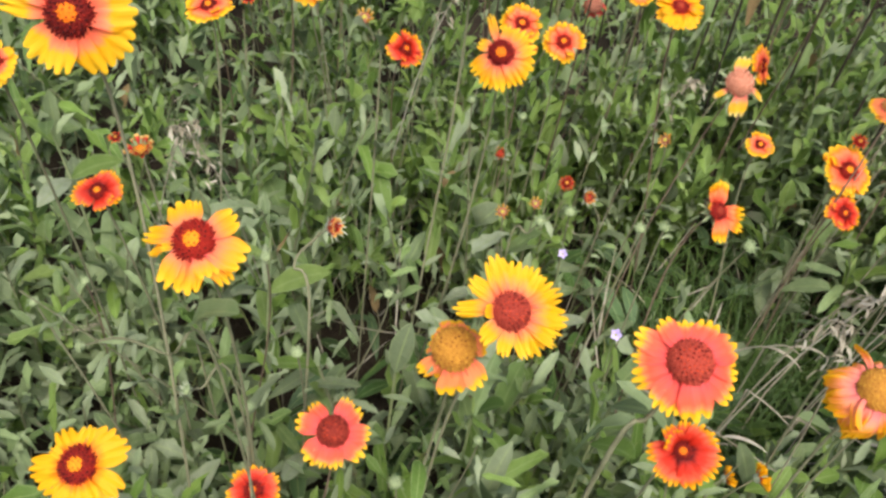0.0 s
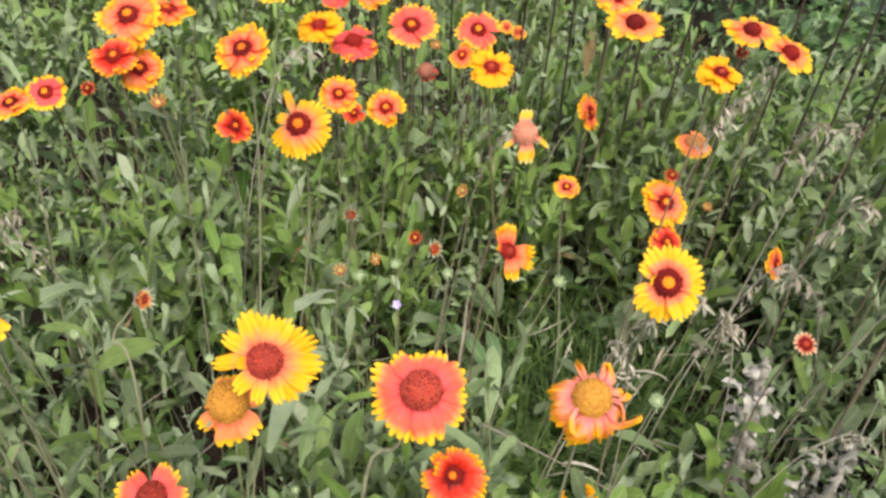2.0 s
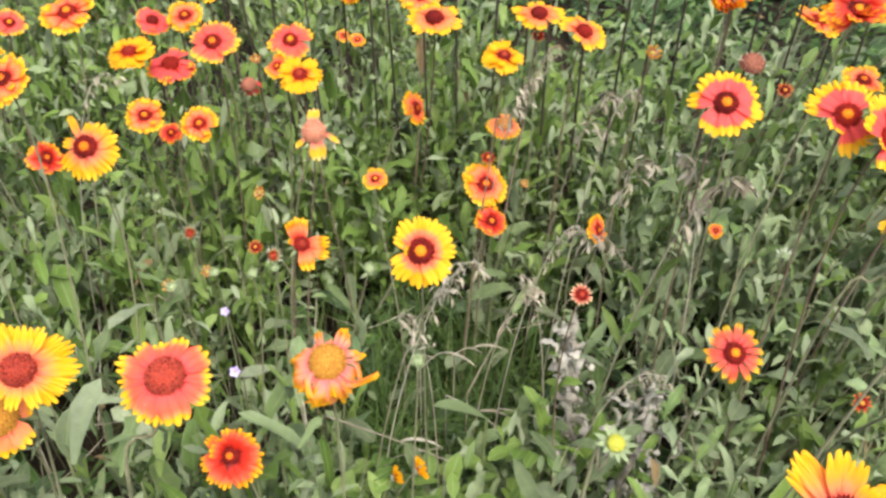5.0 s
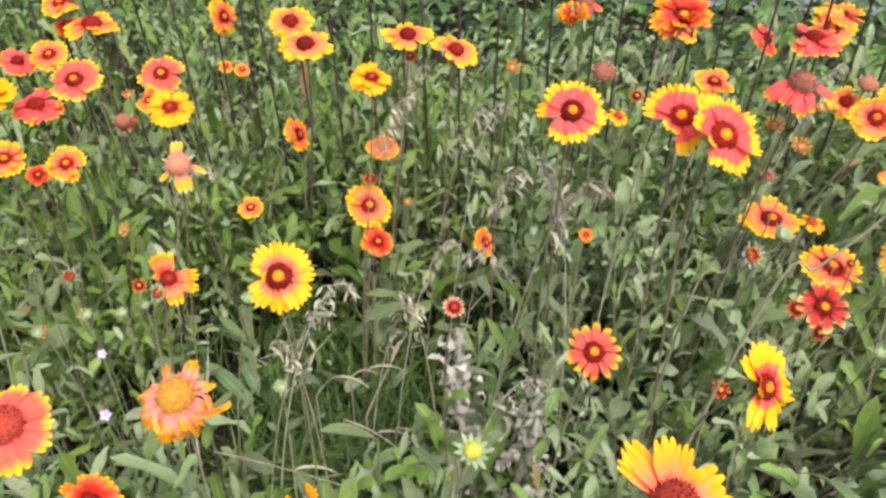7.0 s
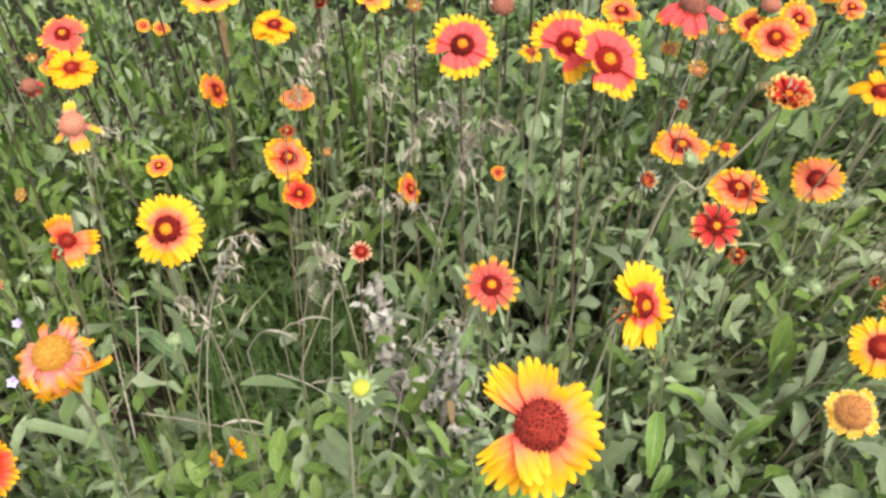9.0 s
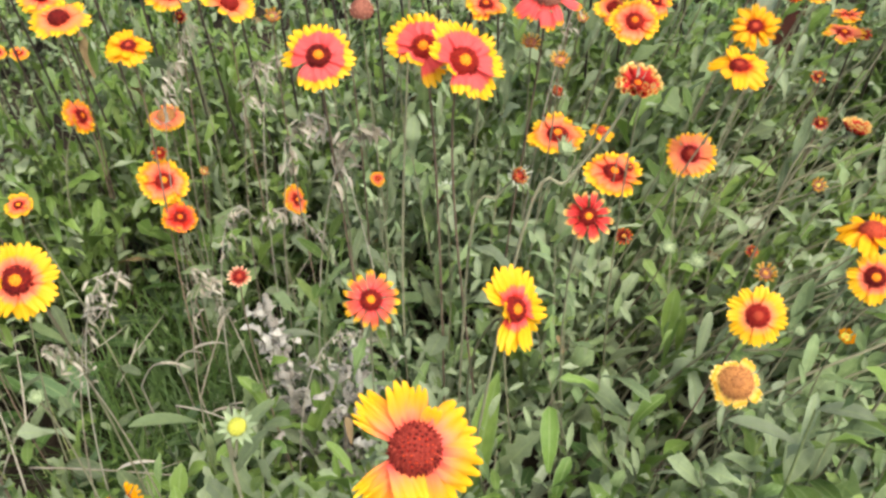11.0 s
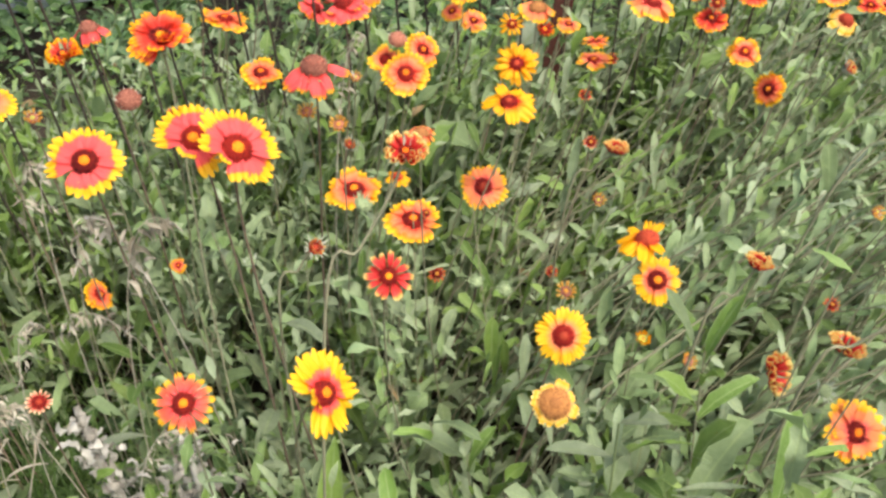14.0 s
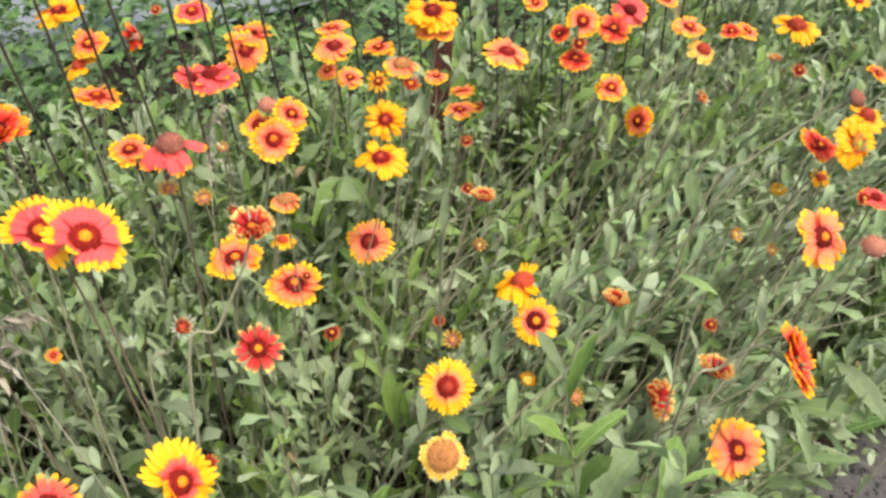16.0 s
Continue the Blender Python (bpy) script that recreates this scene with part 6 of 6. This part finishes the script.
def iron_post(place, tilt):
    """A leaning angle iron, two flanges with rounded edges."""
    bm = bmesh.new()
    for dx, dy, sx, sy in ((0, 0.0, 0.042, 0.005), (0.0185, 0.0225, 0.005, 0.040)):
        r = bmesh.ops.create_cube(bm, size=1.0)
        bmesh.ops.scale(bm, vec=(sx, sy, 1.3), verts=r["verts"])
        bmesh.ops.translate(bm, vec=(dx, dy, 0.63), verts=r["verts"])
    bmesh.ops.bevel(bm, geom=bm.edges[:], offset=0.0012, segments=2, affect="EDGES")
    me = bpy.data.meshes.new("post")
    bm.to_mesh(me)
    bm.free()
    me.materials.append(RUST)
    ob = tagged(new("post", me), "rusty brown angle iron post leaning beside the fence", "post", kind="structure")
    ob.matrix_basis = Matrix.Translation(place) @ tilt


iron_post((1.85, 0.76, 0), pose(0, 0, 0, 2.5, 10.5, 0) @ pose(0, 0, 0, 0, 0, -40))
wire_fence()

# broad leaves of the hedge behind the fence, in clumps with dark gaps
hc = np.concatenate([rng.uniform((-1.6, 0), (3.4, 1), (900, 2)), rng.uniform((-5.0, 0), (-1.6, 1), (300, 2)), rng.uniform((3.4, 0), (7.0, 1), (300, 2))])
hi = np.repeat(np.arange(len(hc)), rng.randint(8, 20, len(hc)))
hb = hc[hi] + rng.randn(len(hi), 2) * (0.07, 0.05)
HB = 0.42 + 0.55 * np.clip((hb[:, 0] + 0.1) / 0.4, 0, 1) + 0.35 * np.clip((hb[:, 0] - 0.7) / 0.5, 0, 1)
hx = FENCE_A[0] + along_fence[0] * hb[:, 0] + off_fence[0] * (HB + 1.75 * np.abs(hb[:, 1]))
hy = FENCE_A[1] + along_fence[1] * hb[:, 0] + off_fence[1] * (HB + 1.75 * np.abs(hb[:, 1]))
hh = rng.uniform(0.1, 1.0, len(hx)) * ((rng.uniform(0.16, 0.46, len(hc)) + 0.22 * hc[:, 1])[hi])
hl = rng.uniform(0.02, 0.05, len(hx)) * np.where(rng.rand(len(hc)) < 0.4, 1.9, 1.0)[hi]
v, f, uv = blades(np.stack([hx, hy, hh], -1), rng.uniform(0, 6.28, len(hx)), np.radians(rng.uniform(-10, 60, len(hx))), hl, hl * rng.uniform(0.5, 0.9, len(hx)), rng.uniform(0.2, 1.4, len(hx)), 0.2, 3, 0.8, rng.uniform(-0.5, 0.5, len(hx)))
tagged(new("hedge_leaves", mesh_of("hedge_leaves", v, f, uv, BROAD)), "broad green leaves of low shrubs behind the fence", "foliage", kind="stuff")
# shrubs and grass farther off
fb = rng.uniform((-9, 5.4), (9, 12), (7000, 2))
fx = FENCE_A[0] + along_fence[0] * fb[:, 0] + off_fence[0] * fb[:, 1]
fy = FENCE_A[1] + along_fence[1] * fb[:, 0] + off_fence[1] * fb[:, 1]
fl = rng.uniform(0.1, 0.3, len(fx))
v, f, uv = blades(np.stack([fx, fy, rng.uniform(0, 0.5, len(fx)) * np.clip(fb[:, 1] / 4, 0.3, 1)], -1), rng.uniform(0, 6.28, len(fx)), np.radians(rng.uniform(0, 70, len(fx))), fl, fl * 0.5, rng.uniform(0.2, 1.4, len(fx)), 0.2, 3, 0.8)
tagged(new("far_shrubs", mesh_of("far_shrubs", v, f, uv, BROAD)), "green undergrowth beyond the fence", "foliage", kind="stuff")


# a grey road beyond the shrubs
ra = np.array([np.append(FENCE_A + along_fence * u + off_fence * w, 0.045) for u in (-12.0, -2.0, 4.0, 16.0) for w in (2.35, 3.2, 4.2, 5.3)])
rf = [(i * 4 + k, i * 4 + k + 1, i * 4 + k + 5, i * 4 + k + 4) for i in range(3) for k in range(3)]
tagged(new("road", mesh_of("road", ra, rf, None, ROAD)), "pale grey road beyond the shrubs", "road", kind="structure")


# ---- withered plant, seed heads, violets ----
def withered_plant(place, top, count, seed, spread=0.02):
    """A dead grey plant: a lumpy bent stalk with shrivelled, woolly little leaves."""
    r = np.random.RandomState(seed)
    thing = tagged(new("withered_plant"), "dead grey plant with shrivelled woolly leaves", "dead plant")
    thing.location = place
    end = np.asarray(top, float) - np.asarray(place, float)
    line = bezier((0, 0, 0), end * 0.3 + (0.015, 0, 0.03), end * 0.7 + (-0.02, 0.01, 0.02), end, 16)
    line = line + 0.003 * r.randn(16, 3)
    under(thing, "stem", mesh_of("stem", *tube(line, 0.004 + 0.002 * r.rand(16), 6), None, WITHER), Matrix())
    kinds = []
    for k in range(6):
        v, f, uv = blades(np.zeros((1, 3)), 0.0, 1.1, 1.0, 0.42, 1.2 + 0.8 * k, 0.9 - 0.25 * k, 8, 0.8, 0.4 * k - 0.8, 0.75, 0.25)
        kinds.append(mesh_of("leaf", v + 0.03 * r.randn(*v.shape), f, uv, WITHER))
    for i in range(count):
        p = line[int(r.uniform(0.25, 1.0) * 15)] + spread * r.randn(3) * (1, 1, 0.7)
        sc = r.uniform(0.015, 0.033)
        m = Matrix.Translation(p) @ pose(0, 0, 0, r.uniform(-60, 60), r.uniform(-70, 40), r.uniform(0, 360)) @ Matrix.Diagonal((sc, sc, sc, 1))
        under(thing, "leaf", kinds[i % 6], m)


def dry_stalk(a, b, lift, thick=0.0016):
    """A pale bent grass stalk, broken over and dry."""
    thing = tagged(new("dry_stalk"), "pale dry bent grass stalk lying through the leaves", "dry stalk", "dry stalks in the bed")
    thing.location = (a[0], a[1], 0)
    a, b = np.asarray(a, float), np.asarray(b, float)
    o = np.array([a[0], a[1], 0.0])
    mid = (a + b) / 2 + np.array([0, 0, lift])
    line = bezier(a - o, a - o + (mid - a) * 0.9, mid - o + (b - mid) * 0.2, b - o, 14)
    line = np.concatenate([[(a - o) * (1, 1, 0.0) + (0.01, 0.01, 0)], line])
    under(thing, "stalk", mesh_of("stalk", *tube(line, np.linspace(thick, thick * 0.6, 15), 5), None, DRY), Matrix())
    v, f, uv = blades(line[9:10], math.atan2(b[1] - a[1], b[0] - a[0]) + 0.3, 0.5, 0.07, 0.006, 1.4, 0.4, 7, 0.6)
    under(thing, "leaf", mesh_of("leaf", v, f, uv, DRY), Matrix())


def large_leaf(root, tip, width, material, label, seed, lobes=0.0):
    """One big leaf that rises from the ground on its own."""
    root, tip = np.asarray(root, float), np.asarray(tip, float)
    d = tip - root
    length, flat_d = np.linalg.norm(d), math.hypot(d[0], d[1])
    thing = tagged(new("large_leaf"), label, "leaf", "large leaves in the bed")
    thing.location = root
    v, f, uv = blades(np.zeros((1, 3)), math.atan2(d[1], d[0]), math.atan2(d[2], flat_d) + 0.2, length * 1.01, width, 0.4, 0.3, 9, 1.1, 0.15 * (seed % 3 - 1), 0.75, lobes)
    under(thing, "blade", mesh_of("blade", v, f, uv, material), Matrix())
    under(thing, "stalk", mesh_of("stalk", *tube([(0, 0, -root[2]), (0, 0, -root[2] / 2), (0, 0, 0.002)], [0.003, 0.0025, 0.002], 6), None, STEM), Matrix())


SPIKELETS = []
for k in range(4):
    v, f, uv = blades(np.zeros((1, 3)), 0.0, 0.1, 0.010 + 0.001 * k, 0.0030, 0.3 * k - 0.3, 0.9, 5, 0.7, 0.3 * k)
    SPIKELETS.append(mesh_of("spikelet", v, f, uv, DRY))


def seed_head(tip, way, length, seed, full=1.0):
    """A drooping grass panicle with many small spikelets on an arching stalk."""
    r = np.random.RandomState(seed)
    tip, way = np.asarray(tip, float), np.asarray(way, float)
    way = way / np.linalg.norm(way)
    thing = tagged(new("grass_seed_head"), "drooping pale dry grass seed head on a thin stalk", "grass seed head", "grass seed heads")
    start = tip - way * length
    foot = np.array([start[0] - way[0] * 0.05 + r.uniform(-.03, .03), start[1] - way[1] * 0.05 + r.uniform(-.03, .03), 0.0])
    thing.location = foot
    top = (start + tip) / 2 + np.array([0, 0, length * 0.55])
    line = bezier((0, 0, 0), np.array([0, 0, 0.6 * start[2]]), top - foot + (start - tip) * 0.2, tip - foot, 18)
    n = 32
    at = np.sort(r.uniform(0.62, 1.0, n))
    pts = np.array([line[min(17, int(a * 17.99))] for a in at])
    side = np.column_stack([r.randn(n, 2) * 0.007, -np.abs(r.randn(n)) * 0.008]) * (1.25 - at)[:, None] * 1.9
    pieces = [tube(line, np.linspace(0.0013, 0.0005, 18), 5)] + [tube(np.stack([p, p + q * 0.6, p + q]), 0.0003, 5) for p, q in zip(pts, side)]
    under(thing, "stalk", mesh_of("stalk", *joined(pieces), None, DRY), Matrix())
    for p, q in zip(pts, side):
        sc = full * r.uniform(0.9, 1.35)
        under(thing, "spikelet", SPIKELETS[r.randint(len(SPIKELETS))], Matrix.Translation(p + q) @ pose(0, 0, 0, r.uniform(-40, 40), r.uniform(20, 85), r.uniform(0, 360)) @ Matrix.Diagonal((sc, sc, sc, 1)))


def violet(place, seed, tall=0.05):
    """A tiny lilac five-petalled flower on a thread-like stalk."""
    thing = tagged(new("small_violet"), "tiny lilac wildflower low among the leaves", "flower", "lilac wildflowers")
    thing.location = (place[0], place[1], 0)
    r = np.random.RandomState(seed)
    under(thing, "stem", mesh_of("stem", *tube([(0, 0, 0), (0.01, 0, place[2] * 0.5), (0, 0, place[2])], 0.0009, 5), None, STEM), Matrix())
    for i in range(5):
        v, f, uv = blades(np.zeros((1, 3)), i * 1.2566, 0.5, 0.0075, 0.006, 0.8, 0.2, 4, 0.9)
        under(thing, "petal", mesh_of("petal", v, f, uv, VIOLET), Matrix.Translation((0, 0, place[2])) @ pose(0, 0, 0, 40, 8, 0))
    under(thing, "disc", DOMES["lime"]["flat"], Matrix.Translation((0, 0, place[2])) @ Matrix.Diagonal((0.002, 0.002, 0.002, 1)))



def leafy_plant(place, tall, seed, lean=(0.0, 0.0)):
    """A leafy blanket flower shoot: one stalk with long blunt leaves set round it."""
    r = np.random.RandomState(seed)
    thing = tagged(new("leafy_shoot"), "grey-green leafy shoot with long blunt leaves", "plant", "leafy shoots in the bed")
    thing.location = (place[0], place[1], 0)
    line = bezier((0, 0, 0), (0, 0, tall * 0.4), (lean[0] * 0.5, lean[1] * 0.5, tall * 0.8), (lean[0], lean[1], tall), 10)
    under(thing, "stem", mesh_of("stem", *tube(line, np.linspace(0.0024, 0.0012, 10), 6), None, STEM), Matrix())
    for i in range(11):
        k = 0.3 + 0.7 * i / 10
        sc = r.uniform(0.055, 0.10) * (1.15 - 0.4 * k)
        m = Matrix.Translation(line[min(9, int(k * 9))]) @ pose(0, 0, 0, r.uniform(-25, 25), -r.uniform(8, 62), math.degrees(i * 2.4 + r.uniform(-.4, .4)))
        under(thing, "leaf", SHOOT[r.randint(len(SHOOT))], m @ Matrix.Diagonal((sc, sc, sc, 1)))


SHOOT = []
for k in range(8):
    v, f, uv = blades(np.zeros((1, 3)), 0.0, 0.15, 1.0, 0.22 + 0.025 * k, 0.1 + 0.15 * k, 0.3, 6, 1.05 + 0.06 * (k % 3), 0.12 * (k - 4))
    SHOOT.append(mesh_of("leaf", v, f, uv, FRESH if k % 3 == 0 else LEAF))
shoots = scattered(160, -0.35, 1.1, -0.12, 0.85, lambda x, y: bed(x, y) & (canopy(x, y) > 0.3))
clear = [min(math.hypot(x - h[0], y - h[1]) - h[3] for h in HEADS if h[3] > 0.02) > 0.06 for x, y in shoots]
shoots = shoots[np.array(clear)][:24]
for i, (x, y) in enumerate(shoots):
    bend = min(1.0, max(0.0, (x - 0.95) / 0.5))
    leafy_plant((x, y), float(canopy(np.array(x), np.array(y))) * rng.uniform(0.95, 1.15), i, (0.2 * bend + rng.uniform(-.05, .05), -0.11 * bend + rng.uniform(-.05, .05)))
seed_head((0.916, 0.553, 0.715), (0.94, -0.35, -0.3), 0.083, 0, 1.7)
seed_head((0.851, 0.603, 0.731), (-0.94, 0.35, -0.3), 0.042, 1, 1.6)
seed_head((0.791, 0.935, 0.682), (0.56, -0.21, -0.3), 0.053, 2, 1.4)
seed_head((0.905, 0.896, 0.667), (0.47, -0.17, -0.3), 0.054, 3, 1.4)
seed_head((0.818, 0.743, 0.509), (-0.56, 0.21, -0.3), 0.077, 4, 1.4)
seed_head((0.589, 0.551, 0.643), (0.97, -0.24, -0.3), 0.058, 5, 1.3)
seed_head((0.703, 0.628, 0.523), (0.94, -0.35, -0.3), 0.061, 6)
seed_head((0.491, 0.534, 0.595), (-0.56, 0.21, -0.3), 0.051, 7)
seed_head((-0.204, 0.751, 0.592), (-0.99, -0.01, -0.3), 0.044, 8)
seed_head((-0.174, 0.757, 0.599), (0.79, 0.01, -0.3), 0.032, 9)
seed_head((0.471, 0.981, 0.591), (0.99, 0.01, -0.3), 0.071, 10)
seed_head((0.573, 0.598, 0.571), (0.79, 0.01, -0.3), 0.061, 11)
seed_head((0.163, 1.035, 0.689), (0.79, -0.14, -0.3), 0.074, 12)
seed_head((0.927, 0.861, 0.682), (0.49, -0.09, -0.3), 0.074, 13)
seed_head((0.906, 0.749, 0.627), (0.29, -0.05, -0.3), 0.070, 14, 1.6)
seed_head((0.826, 0.959, 0.725), (0.98, -0.18, -0.3), 0.051, 15)
seed_head((0.773, 0.660, 0.579), (0.21, -0.21, -0.3), 0.077, 16)
seed_head((0.676, 0.646, 0.539), (-0.70, 0.71, -0.3), 0.047, 17)
seed_head((0.831, 0.496, 0.461), (0.96, -0.29, -0.3), 0.082, 18)
seed_head((1.249, 0.561, 0.829), (0.42, -0.10, -0.3), 0.045, 19)
violet((0.283, 0.775, 0.434), 20)
violet((0.300, 0.565, 0.516), 21)
withered_plant((0.765, 0.50, 0.0), (0.763, 0.632, 0.46), 150, 1, 0.011)
withered_plant((0.83, 0.49, 0.0), (0.835, 0.505, 0.43), 130, 2, 0.024)
withered_plant((0.79, 0.46, 0.0), (0.79, 0.46, 0.37), 70, 3, 0.026)
dry_stalk((0.654, 0.759, 0.200), (0.751, 0.833, 0.300), 0.01)
dry_stalk((0.639, 0.797, 0.260), (0.678, 0.770, 0.280), 0.02)
dry_stalk((0.682, 0.682, 0.240), (0.758, 0.604, 0.260), 0.015)
dry_stalk((0.613, 0.745, 0.220), (0.681, 0.680, 0.200), 0.01)
dry_stalk((0.406, 0.671, 0.300), (0.565, 0.552, 0.300), 0.005)
dry_stalk((0.577, 0.784, 0.250), (0.615, 0.732, 0.330), 0.02)
dry_stalk((0.852, 0.631, 0.300), (0.879, 0.535, 0.400), 0.01)
large_leaf((0.878, 0.305, 0.27), (0.961, 0.356, 0.445), 0.040, FRESH, "large upright bright green blunt leaf", 0)
large_leaf((0.93, 0.31, 0.30), (0.99, 0.30, 0.36), 0.045, LEAF, "grey-green deeply lobed leaf", 1, 0.45)
large_leaf((0.075, 0.613, 0.360), (0.089, 0.644, 0.420), 0.03, LEAF, "broad blunt green leaf low in the bed", 2)
large_leaf((0.168, 0.556, 0.360), (0.197, 0.532, 0.420), 0.032, FRESH, "broad blunt green leaf low in the bed", 2)
large_leaf((0.340, 0.588, 0.360), (0.374, 0.533, 0.420), 0.034, LEAF, "broad blunt green leaf low in the bed", 2)
large_leaf((0.308, 0.533, 0.360), (0.334, 0.475, 0.420), 0.036, FRESH, "broad blunt green leaf low in the bed", 2)
large_leaf((0.620, 0.564, 0.360), (0.537, 0.548, 0.420), 0.034, LEAF, "broad blunt green leaf low in the bed", 2)
large_leaf((1.735, -0.179, 0.330), (1.603, -0.268, 0.360), 0.036, LEAF, "broad blunt grey-green leaf low in the bed", 2)
large_leaf((1.622, -0.145, 0.310), (1.615, -0.252, 0.340), 0.04, LEAF, "broad blunt grey-green leaf low in the bed", 2)
large_leaf((1.345, 0.017, 0.310), (1.301, 0.079, 0.340), 0.04, LEAF, "broad blunt grey-green leaf low in the bed", 2)
